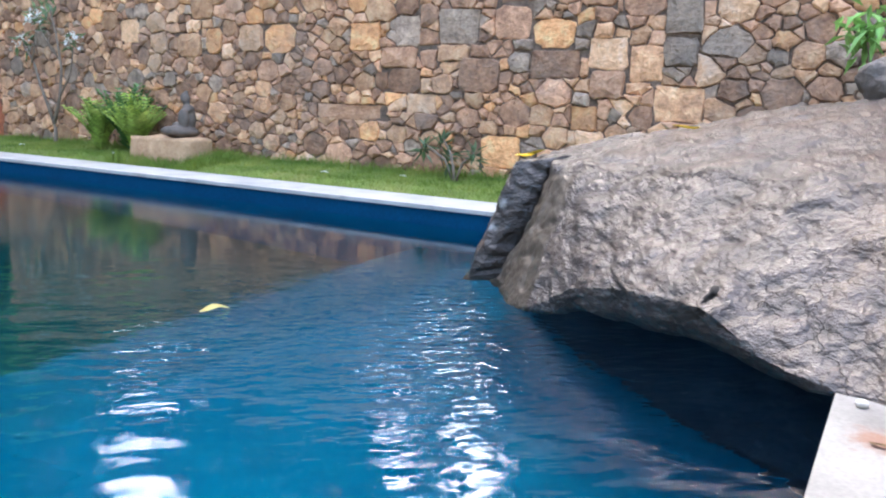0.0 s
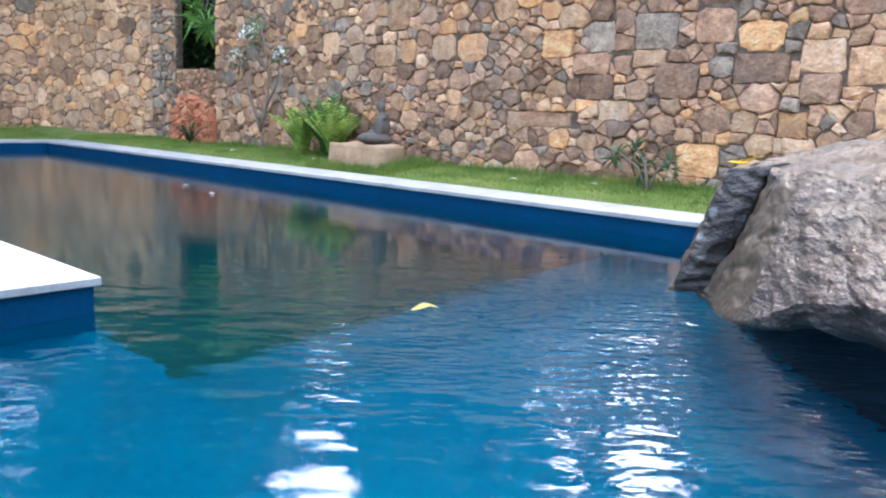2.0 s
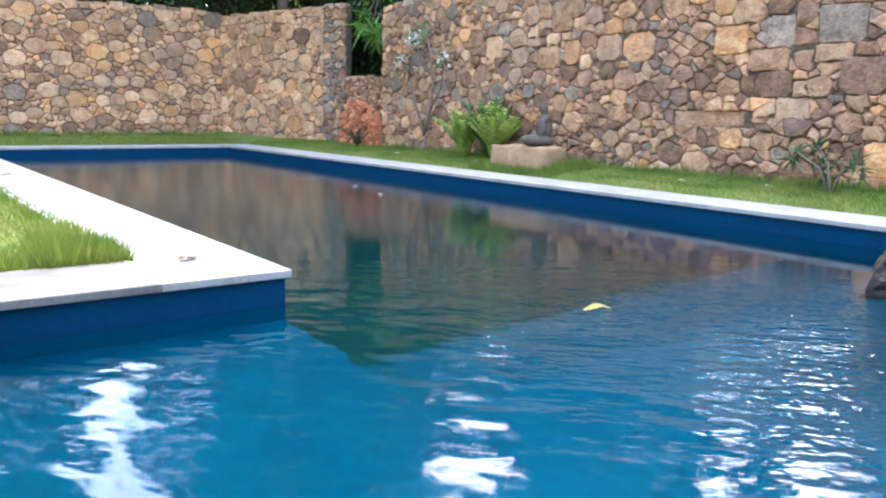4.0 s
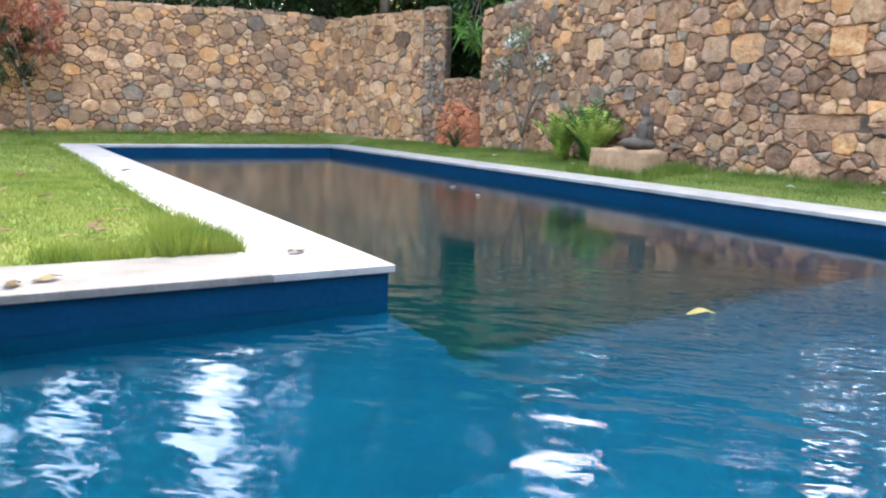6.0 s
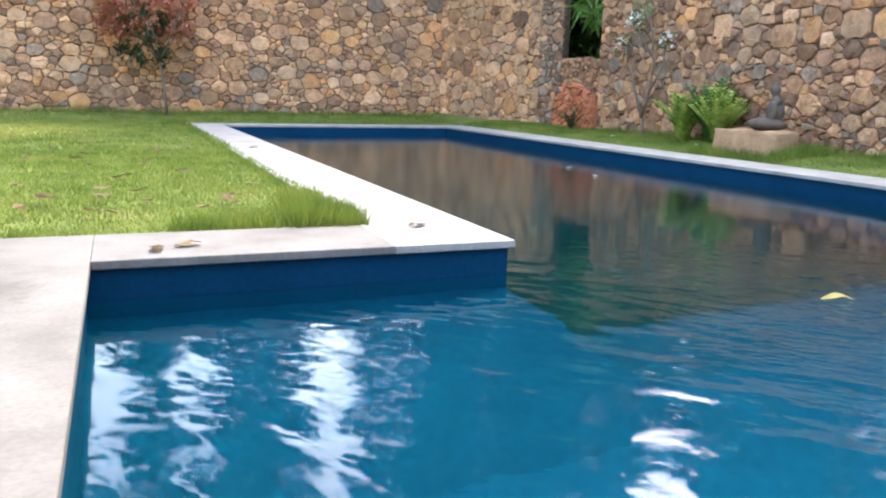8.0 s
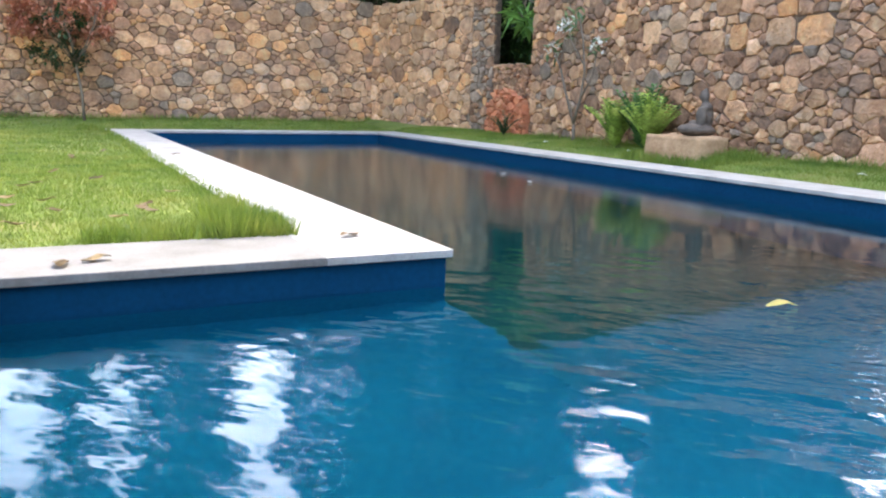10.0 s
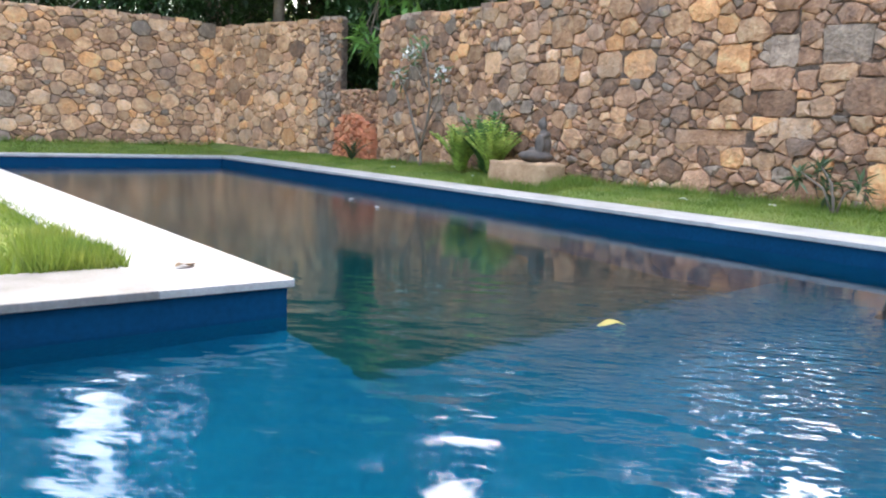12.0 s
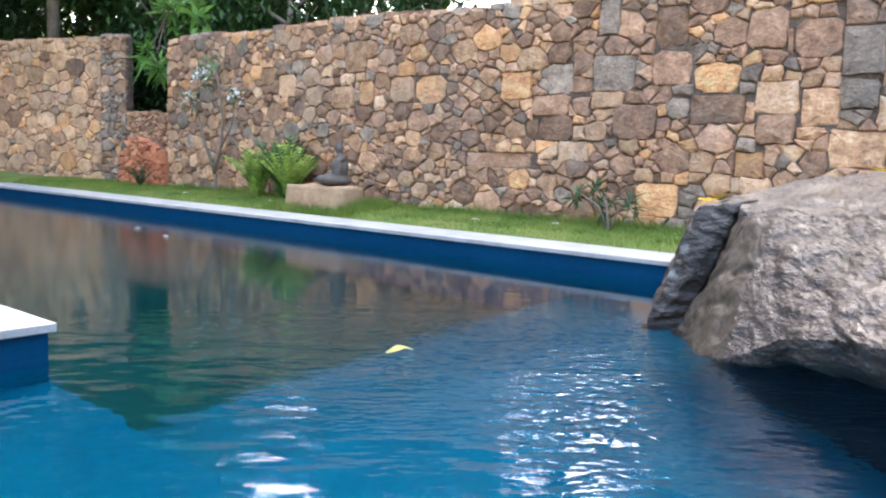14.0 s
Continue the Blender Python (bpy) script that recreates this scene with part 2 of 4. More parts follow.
M_OLEANDER = leaf_mat("oleander_leaf", [(0.07, 0.11, 0.05), (0.15, 0.21, 0.10)], 0.3, 0.3)
M_PETAL = leaf_mat("white_petal", [(0.75, 0.73, 0.66), (0.85, 0.83, 0.78)], 0.05, 0.3)
M_YELLOW = leaf_mat("yellow_leaf", [(0.62, 0.52, 0.16), (0.74, 0.66, 0.28)], 0.15, 0.25)
M_DRY = leaf_mat("dry_leaf", [(0.09, 0.055, 0.028), (0.22, 0.14, 0.06), (0.40, 0.30, 0.13)], 0.35, 0.15)


def water_material():
    m = bpy.data.materials.new("pool_water")
    m.use_nodes = True
    n, l = m.node_tree.nodes, m.node_tree.links
    b = n["Principled BSDF"]
    b.inputs["Base Color"].default_value = (0.80, 0.95, 1.0, 1)
    b.inputs["Roughness"].default_value = 0.06
    b.inputs["IOR"].default_value = 1.333
    b.inputs["Transmission Weight"].default_value = 1.0
    geo = n.new("ShaderNodeNewGeometry")
    mp = n.new("ShaderNodeMapping")
    mp.vector_type = "TEXTURE"
    mp.inputs["Rotation"].default_value = (0, 0, radians(-45))
    mp.inputs["Scale"].default_value = (1.2, 0.64, 1.0)
    l.new(geo.outputs["Position"], mp.inputs["Vector"])
    a = n.new("ShaderNodeTexNoise")
    a.inputs["Scale"].default_value, a.inputs["Detail"].default_value = 3.1, 1.2
    c = n.new("ShaderNodeTexNoise")
    c.inputs["Scale"].default_value, c.inputs["Detail"].default_value = 0.35, 1
    l.new(mp.outputs[0], a.inputs["Vector"])
    l.new(geo.outputs["Position"], c.inputs["Vector"])
    calm = n.new("ShaderNodeMapRange")
    calm.interpolation_type = "SMOOTHSTEP"
    for k, v in (("From Min", 1.8), ("From Max", 3.6), ("To Min", 1.0), ("To Max", 0.06)):
        calm.inputs[k].default_value = v
    far = n.new("ShaderNodeVectorMath")
    far.operation = "DISTANCE"
    far.inputs[1].default_value = (0.45, -2.2, ZW)
    l.new(geo.outputs["Position"], far.inputs[0])
    l.new(far.outputs["Value"], calm.inputs[0])
    haze = n.new("ShaderNodeMapRange")
    for k, v in (("From Min", 3.2), ("From Max", 6.0), ("To Min", 0.045), ("To Max", 0.12)):
        haze.inputs[k].default_value = v
    l.new(far.outputs["Value"], haze.inputs[0])
    l.new(haze.outputs[0], b.inputs["Roughness"])
    m0 = n.new("ShaderNodeMath")
    even = n.new("ShaderNodeMath")
    even.operation = "MULTIPLY_ADD"
    even.inputs[1].default_value, even.inputs[2].default_value = 0.5, 0.28
    l.new(c.outputs[0], even.inputs[0])
    m0.operation = "MULTIPLY"
    l.new(even.outputs[0], m0.inputs[0])
    l.new(calm.outputs[0], m0.inputs[1])
    fine = n.new("ShaderNodeTexNoise")
    fine.inputs["Scale"].default_value, fine.inputs["Detail"].default_value = 13, 1
    l.new(mp.outputs[0], fine.inputs["Vector"])
    both = n.new("ShaderNodeMath")
    both.operation = "MULTIPLY_ADD"
    drip = n.new("ShaderNodeVectorMath")
    drip.operation = "DISTANCE"
    drip.inputs[1].default_value = (2.1, -1.95, ZW)
    l.new(geo.outputs["Position"], drip.inputs[0])
    rings = n.new("ShaderNodeMapRange")
    for k, v in (("From Min", 0.3), ("From Max", 2.1), ("To Min", 0.95), ("To Max", 0.11)):
        rings.inputs[k].default_value = v
    l.new(drip.outputs["Value"], rings.inputs[0])
    l.new(rings.outputs[0], both.inputs[1])
    l.new(fine.outputs[0], both.inputs[0])
    l.new(a.outputs[0], both.inputs[2])
    mul = n.new("ShaderNodeMath")
    mul.operation = "MULTIPLY"
    l.new(both.outputs[0], mul.inputs[0])
    l.new(m0.outputs[0], mul.inputs[1])
    bp = n.new("ShaderNodeBump")
    bp.inputs["Strength"].default_value, bp.inputs["Distance"].default_value = 1.0, 0.029
    l.new(mul.outputs[0], bp.inputs["Height"])
    l.new(bp.outputs[0], b.inputs["Normal"])
    return m





# ---- building helpers ----
def mesh_of(name, bm, mats):
    me = bpy.data.meshes.new(name)
    bm.normal_update()
    bm.to_mesh(me)
    bm.free()
    for m in (mats if isinstance(mats, (list, tuple)) else [mats]):
        me.materials.append(m)
    return me


def part(name, bm, material, parent=None, label="", smooth=False):
    ob = new(name, mesh_of(name, bm, material))
    if smooth:
        for p in ob.data.polygons:
            p.use_smooth = True
    if parent is not None:
        ob.parent = parent
    if label:
        ob["label"] = label
    return ob


def raw(name, verts, faces, mats, parent=None, idx=None, smooth=False):
    me = bpy.data.meshes.new(name)
    me.from_pydata(verts, [], faces)
    for m in (mats if isinstance(mats, (list, tuple)) else [mats]):
        me.materials.append(m)
    if idx is not None:
        me.polygons.foreach_set("material_index", idx)
    if smooth:
        me.polygons.foreach_set("use_smooth", [True] * len(me.polygons))
    me.update()
    ob = new(name, me)
    if parent is not None:
        ob.parent = parent
    return ob


def box(bm, x0, x1, y0, y1, z0, z1, bevel=0.0):
    r = bmesh.ops.create_cube(bm, size=1, matrix=Matrix.Translation(((x0 + x1) / 2, (y0 + y1) / 2, (z0 + z1) / 2)) @ Matrix.Diagonal((x1 - x0, y1 - y0, z1 - z0, 1)))
    if bevel:
        es = list({e for v in r["verts"] for e in v.link_edges})
        bmesh.ops.bevel(bm, geom=es, offset=bevel, segments=2, affect="EDGES", profile=0.5)
    return bm


def box_part(name, dims, material, parent=None, bevel=0.0, label=""):
    return part(name, box(bmesh.new(), *dims, bevel), material, parent, label)


def tube(bm, pts, radii, sides=8):
    rings = []
    for i, p in enumerate(pts):
        d = (Vector(pts[min(i + 1, len(pts) - 1)]) - Vector(pts[max(i - 1, 0)])).normalized()
        u = d.orthogonal().normalized()
        v = d.cross(u)
        rings.append([bm.verts.new(Vector(p) + radii[i] * (math.cos(a) * u + math.sin(a) * v)) for a in (2 * math.pi * k / sides for k in range(sides))])
    for a, b in zip(rings, rings[1:]):
        for k in range(sides):
            bm.faces.new((a[k], a[(k + 1) % sides], b[(k + 1) % sides], b[k]))
    bm.faces.new(rings[0][::-1])
    bm.faces.new(rings[-1])
    return bm


def smoothstep(a, b, x):
    t = min(1.0, max(0.0, (x - a) / (b - a)))
    return t * t * (3 - 2 * t)


# ---- pool, coping, deck and ground ----
POOL_E, POOL_N, POOL_S, POOL_W, COP = 5.06, 13.4, -4.10, -2.20, 0.68
ZW = -0.20
M_WATER = water_material()
ZS, ZD = -1.35, -2.6          # shallow and deep floor
SLOPE_Y = -0.85
DEEP_X, DEEP_Y = 0.38, -0.03  # edge of the deep basin


def ground_z(x, y):
    z = -0.02
    z += (0.08 * smoothstep(5.72, 6.0, x) + 0.07 * smoothstep(5.9, 7.0, x)) * smoothstep(-6, -1, y)
    z += 0.15 * smoothstep(13.9, 16.4, y)
    z += 1.45 * smoothstep(7.5, 8.3, x) * smoothstep(-6, 0, y) + 1.2 * smoothstep(8.3, 12, x) + 2.0 * smoothstep(17.2, 24, y)
    z += 0.012 * noise.noise(Vector((x * 0.8, y * 0.8, 0)))
    return z


def build_ground():
    xs = [-400, -120, -40, -20, -12] + [-9 + 0.5 * i for i in range(13)] + [-2.45, -1.5, -0.75, -0.25, 0.6] + [1.5, 2.5, 3.5, 4.5, 5.31, 5.5, 5.72, 5.8, 5.9, 6.0, 6.2, 6.6, 7.0, 7.4, 7.55, 7.7, 7.9, 8.1, 8.3, 9, 10, 11, 12, 16, 30, 80, 400]
    ys = [-400, -100, -30, -14, -9, -6, -4.35, -3, -1.5, -0.25 + 0.5, 0.8, 1.6] + [2.4 + 0.8 * i for i in range(14)] + [13.65, 14.2, 14.8, 15.4, 16, 16.4, 17, 18, 19, 20, 22, 24, 30, 60, 400]
    verts = [(x, y, ground_z(x, y)) for y in ys for x in xs]
    w = len(xs)
    faces = []
    for j in range(len(ys) - 1):
        for i in range(w - 1):
            cx, cy = (xs[i] + xs[i + 1]) / 2, (ys[j] + ys[j + 1]) / 2
            arm = -0.25 < cx < 5.31 and 0 < cy < 13.65
            bay = -2.45 < cx < 5.31 and -4.35 < cy < 0.25
            if not (arm or bay):
                faces.append((j * w + i, j * w + i + 1, (j + 1) * w + i + 1, (j + 1) * w + i))
    return tagged(raw("ground", verts, faces, M_SOIL, smooth=True), "green lawn ground round the swimming pool", "ground", kind="structure")


build_ground()


def build_pool():
    pool = tagged(new("pool"), "L-shaped swimming pool shell painted bright blue", "swimming pool", kind="structure")
    t = 0.24
    for name, d in (
        ("pool_wall", (-t, 0.0, 0.0, POOL_N, ZD, -0.045)),
        ("pool_wall", (POOL_W - t, 0.0 - t, 0.0, t, ZD, -0.045)),
        ("pool_wall", (POOL_W - t, POOL_W, POOL_S - t, 0.0, ZD, -0.045)),
        ("pool_wall", (POOL_W, POOL_E + t, POOL_S - t, POOL_S, ZD, -0.045)),
        ("pool_wall", (POOL_E, POOL_E + t, POOL_S, POOL_N, ZD, -0.045)),
        ("pool_wall", (-t, POOL_E + t, POOL_N, POOL_N + t, ZD, -0.045)),
    ):
        box_part(name, (*d[:4], d[4], -0.24), M_POOL, pool)
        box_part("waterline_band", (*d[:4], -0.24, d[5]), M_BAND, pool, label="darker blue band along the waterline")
    box_part("shallow_floor", (POOL_W, DEEP_X, POOL_S, 0, ZS - 0.2, ZS), M_POOL, pool)
    box_part("shallow_floor", (DEEP_X, POOL_E, POOL_S, SLOPE_Y, ZS - 0.2, ZS), M_POOL, pool)
    zl = ZS - 0.10
    sv = [(x, y, z) for x in (DEEP_X, POOL_E) for y, z in ((SLOPE_Y, ZS), (DEEP_Y, zl), (DEEP_Y, ZD), (SLOPE_Y, ZD))]
    raw("sloping_floor", sv, [(0, 1, 2, 3), (7, 6, 5, 4), (0, 4, 5, 1), (1, 5, 6, 2), (2, 6, 7, 3), (3, 7, 4, 0)], M_SLOPE_DIMMED, pool)
    box_part("step_face", (0.0, DEEP_X - 0.004, 0.0, POOL_N, ZD, ZS), M_POOL, pool)
    # Added slope, no part of the pool: lightens the dark underwater notch wall.
    cv = [(POOL_W, -1.3, ZS), (0.36, -1.3, ZS), (-0.01, 0.0, -0.5), (POOL_W, 0.0, -0.5), (0.38, 0.0, ZS), (POOL_W, 0.0, ZS)]
    raw("cove", cv, [(0, 1, 2, 3), (1, 4, 2), (5, 3, 2, 4), (0, 3, 5), (0, 5, 4, 1)], M_POOL, pool)
    box_part("deep_floor", (0, POOL_E, DEEP_Y, POOL_N, ZD - 0.2, ZD), M_DEEP_DIMMED, pool, label="deep floor, darkened in colour for the water above it")
    return pool


build_pool()


def build_coping():
    cop = tagged(new("coping"), "pale white stone coping along the pool edge", "coping", kind="structure")
    o, z0, z1 = 0.03, -0.045, 0.0
    for d in (
        (-COP, o, -o, POOL_N - o, z0, z1),                   # inner arm
        (POOL_W + o, -COP, -o, COP, z0, z1),                 # notch side
        (POOL_E - o, POOL_E + COP, POOL_S, POOL_N - o, z0, z1),
        (-COP, POOL_E + COP, POOL_N - o, POOL_N + COP, z0, z1),
    ):
        # The notch slab shares the deck's darkened stone.
        box_part("coping_slab", d, M_DECK_DIMMED if d[0] == POOL_W + o else M_COPING, cop, 0.006)
    deck = tagged(new("deck"), "pale stone pool deck with rusty stains", "deck", kind="structure")
    box_part("deck_slab", (-7.0, POOL_W + o, -8.0, COP, z0, z1), M_DECK_DIMMED, deck, 0.006)
    box_part("deck_slab", (POOL_W + o, 9.0, -8.0, POOL_S + o, z0, z1), M_DECK_DIMMED, deck, 0.006)


build_coping()

wv = [(POOL_W, POOL_S, ZW), (POOL_E, POOL_S, ZW), (POOL_E, POOL_N, ZW), (0, POOL_N, ZW), (0, 0, ZW), (POOL_W, 0, ZW)]
water = tagged(raw("water", wv, [(0, 1, 4, 5), (1, 2, 3, 4)], M_WATER), "clear rippled pool water", "water", kind="structure")
water.visible_shadow = False


# ---- stone walls ----
def clip(poly, nx, ny, c):
    """The part of a polygon where nx * x + ny * y <= c."""
    out = []
    for i, p in enumerate(poly):
        q = poly[(i + 1) % len(poly)]
        a, b = nx * p[0] + ny * p[1] - c, nx * q[0] + ny * q[1] - c
        if a <= 0:
            out.append(p)
        if a * b < 0:
            s = a / (a - b)
            out.append((p[0] + s * (q[0] - p[0]), p[1] + s * (q[1] - p[1])))
    return out


GR = 0.95  # grid for finding neighbours
ASP = 1.3  # how much longer than high the stones run


def rubble(length, top, rng, fixed=(), big=1.0):
    """Outlines of rubble stones over 0..length by 0..top(u): a list of (outline, colour or None)."""
    tall = max(top(length * i / 20) for i in range(21))
    sites = []
    for r in (0.19 * big, 0.145 * big, 0.105 * big, 0.07 * big, 0.045 * big):
        for _ in range(int(length * tall * (2.2 if r > 0.17 * big else 12 if r > 0.1 * big else 70 if r > 0.05 * big else 150))):
            u, v = rng.uniform(0, length), rng.uniform(0, tall)
            if any(abs(u - f[0]) < f[2] / 2 + r * 0.55 and abs(v - f[1]) < f[3] / 2 + r * 0.55 for f in fixed):
                continue
            if all((u - a) ** 2 + ((v - b) * ASP) ** 2 > (r + q) ** 2 * 0.82 for a, b, q in sites):
                sites.append((u, v, r))
    out = []
    grid = {}
    for s in sites:
        grid.setdefault((int(s[0] / GR), int(s[1] / GR)), []).append(s)
    for u, v, r in sites:
        poly = [(u - 0.8, v - 0.7), (u + 0.8, v - 0.7), (u + 0.8, v + 0.7), (u - 0.8, v + 0.7)]
        gi, gj = int(u / GR), int(v / GR)
        for a in (-1, 0, 1):
            for b in (-1, 0, 1):
                for x, y, q in grid.get((gi + a, gj + b), ()):
                    if (x, y) == (u, v):
                        continue
                    dx, dy = x - u, (y - v) * ASP
                    d = math.hypot(dx, dy)
                    m = (d * d + r * r - q * q) / (2 * d)
                    poly = clip(poly, dx / d, dy * ASP / d, m + (u * dx + v * ASP * dy) / d)
        for f in fixed:
            hw, hh = f[2] / 2, f[3] / 2
            if abs(u - f[0]) > 1.2 + hw or abs(v - f[1]) > 1.0 + hh:
                continue
            sx, sy = (u - f[0]) / hw, (v - f[1]) / hh
            if abs(sx) > abs(sy):
                s = 1 if sx > 0 else -1
                poly = clip(poly, -s, 0, -s * f[0] - hw)
            else:
                s = 1 if sy > 0 else -1
                poly = clip(poly, 0, -s, -s * f[1] - hh)
        poly = clip(poly, -1, 0, 0)
        poly = clip(poly, 1, 0, length)
        poly = clip(poly, 0, -1, 0.0)
        poly = clip(poly, 0, 1, top(u) + rng.uniform(-0.03, 0.05))
        if len(poly) > 2:
            out.append((poly, None))
    for f in fixed:
        hw, hh = f[2] / 2 + 0.01, f[3] / 2 + 0.01
        c = f[5]
        o = [(-hw, -hh * (1 - c)), (-hw * (1 - c), -hh), (hw * (1 - c), -hh), (hw, -hh * (1 - c)), (hw, hh * (1 - c)), (hw * (1 - c), hh), (-hw * (1 - c), hh), (-hw, hh * (1 - c))]
        out.append(([(f[0] + x * rng.uniform(0.94, 1), f[1] + y * rng.uniform(0.94, 1)) for x, y in o], f[4]))
    return out


def stone_geometry(poly, rng):
    """One stone: a rounded outline, a raised dome in front. Verts (u, v, out) and faces."""
    n = len(poly)
    cx, cy = sum(p[0] for p in poly) / n, sum(p[1] for p in poly) / n
    area = abs(sum(poly[i][0] * poly[(i + 1) % n][1] - poly[(i + 1) % n][0] * poly[i][1] for i in range(n))) / 2
    if area < 0.0012:
        return None
    size = math.sqrt(area)
    gap = min(0.007, size * 0.04)
    ring = []
    for i in range(n):
        p, q = poly[i], poly[(i + 1) % n]
        e = math.hypot(q[0] - p[0], q[1] - p[1])
        if e < 0.025:
            ring.append(((p[0] + q[0]) / 2, (p[1] + q[1]) / 2))
            continue
        cut = min(0.16, 0.012 / e)
        for s in ((cut, 1 - cut) if e < 0.2 else (cut, 0.5, 1 - cut)):
            j = rng.uniform(-0.016, 0.016)
            ring.append((p[0] + s * (q[0] - p[0]) + j, p[1] + s * (q[1] - p[1]) + rng.uniform(-0.016, 0.016)))
    proud = rng.uniform(0.014, 0.052)
    tilt = (rng.uniform(-0.07, 0.07), rng.uniform(-0.07, 0.07))
    verts, faces = [], []

    def ringat(shrink, out):
        for x, y in ring:
            dx, dy = x - cx, y - cy
            d = math.hypot(dx, dy) or 1
            k = max(0.2, (d - shrink) / d)
            verts.append((cx + dx * k, cy + dy * k, out + tilt[0] * dx * k + tilt[1] * dy * k + rng.uniform(-0.004, 0.004)))

    m = len(ring)
    ringat(gap, -0.05)
    ringat(gap, proud * 0.35)
    ringat(gap + 0.012, proud)
    ringat(gap + size * 0.28, proud + rng.uniform(0.0, 0.018))
    for k in range(3):
        for i in range(m):
            faces.append((k * m + i, k * m + (i + 1) % m, (k + 1) * m + (i + 1) % m, (k + 1) * m + i))
    faces.append(tuple(3 * m + i for i in range(m)))
    return verts, faces


def stone_wall(name, label, a, b, base, top, thick, seed, near, weights, fixed=(), big=1.0):
    """A rubble wall from a to b in plan; its stones stand out on the right of that way. near: range of u whose stones are pieces."""
    rng = random.Random(seed)
    a, b = Vector(a), Vector(b)
    length = (b - a).length
    d = (b - a) / length
    nrm = Vector((d.y, -d.x))
    wall = tagged(new(name), label, "stone wall", kind="structure")
    # the mortar core, with a top that follows the stones
    steps = max(2, int(length / 0.5))
    verts, faces = [], []
    for i in range(steps + 1):
        u = length * i / steps
        p = a + d * u
        q = p - nrm * thick
        h = base + top(u) - 0.02
        verts += [(p.x, p.y, base - 0.3), (p.x, p.y, h), (q.x, q.y, h), (q.x, q.y, base - 0.3)]
    for i in range(steps):
        k = 4 * i
        for j in range(4):
            faces.append((k + j, k + (j + 1) % 4, k + 4 + (j + 1) % 4, k + 4 + j)[::-1])
    faces += [(0, 1, 2, 3)[::-1], tuple(4 * steps + j for j in range(4))]
    raw("mortar_core", verts, faces, M_MORTAR, wall)
    pieces, rest = [], []
    for poly, col in rubble(length, top, rng, fixed, big):
        g = stone_geometry(poly, rng)
        if g is None:
            continue
        u = sum(p[0] for p in poly) / len(poly)
        c = col if col is not None else rng.choices(range(6), weights)[0]
        vs = [(a.x + d.x * x + nrm.x * o, a.y + d.y * x + nrm.y * o, base + y) for x, y, o in g[0]]
        (pieces if near[0] <= u <= near[1] and len(pieces) < 300 else rest).append((vs, g[1], c))
    for vs, fs, c in pieces:
        raw("stone", vs, fs, STONE[c], wall)
    if rest:
        verts, faces, idx = [], [], []
        for vs, fs, c in rest:
            k = len(verts)
            verts += vs
            faces += [tuple(i + k for i in f) for f in fs]
            idx += [c] * len(fs)
        ob = raw("stones", verts, faces, STONE_REST, wall, idx)
        tagged(ob, kind="stuff")
    # capping stones and rough stones over the top
    n = int(length / 0.34)
    verts, faces, idx = [], [], []
    for i in range(n):
        u0, u1 = length * i / n + 0.008, length * (i + 1) / n - 0.008
        h = base + min(top(u0), top(u1))
        k = len(verts)
        z0, z1 = h - 0.03, h + rng.uniform(0.03, 0.09)
        for u, o, z in ((u0, 0.03, z0), (u1, 0.03, z0), (u1, -thick, z0), (u0, -thick, z0), (u0 + 0.02, 0.01, z1), (u1 - 0.02, 0.01, z1 + rng.uniform(-.02, .02)), (u1 - 0.02, -thick + 0.03, z1), (u0 + 0.02, -thick + 0.03, z1)):
            verts.append((a.x + d.x * u + nrm.x * o, a.y + d.y * u + nrm.y * o, z))
        fs = [(0, 1, 5, 4), (1, 2, 6, 5), (2, 3, 7, 6), (3, 0, 4, 7), (4, 5, 6, 7)]
        faces += [tuple(x + k for x in f) for f in fs]
        idx += [rng.choices(range(6), weights)[0]] * 5
    tagged(raw("cap_stones", verts, faces, STONE_REST, wall, idx), kind="stuff")
    return wall


STONE_REST = []
for m0 in STONE:
    m1 = m0.copy()
    m1.name = m0.name + "_bulk"
    for nd in list(m1.node_tree.nodes):
        if nd.type == "OBJECT_INFO":
            g1 = [q for q in m1.node_tree.nodes if q.type == "NEW_GEOMETRY"][0]
            for lk in list(nd.outputs["Random"].links):
                m1.node_tree.links.new(g1.outputs["Random Per Island"], lk.to_socket)
    STONE_REST.append(m1)


def wave(base, amp, seed):
    return lambda u: base + amp * noise.noise(Vector((u * 0.45, seed, 0.3)))


WX, WZ = 7.0, 0.10
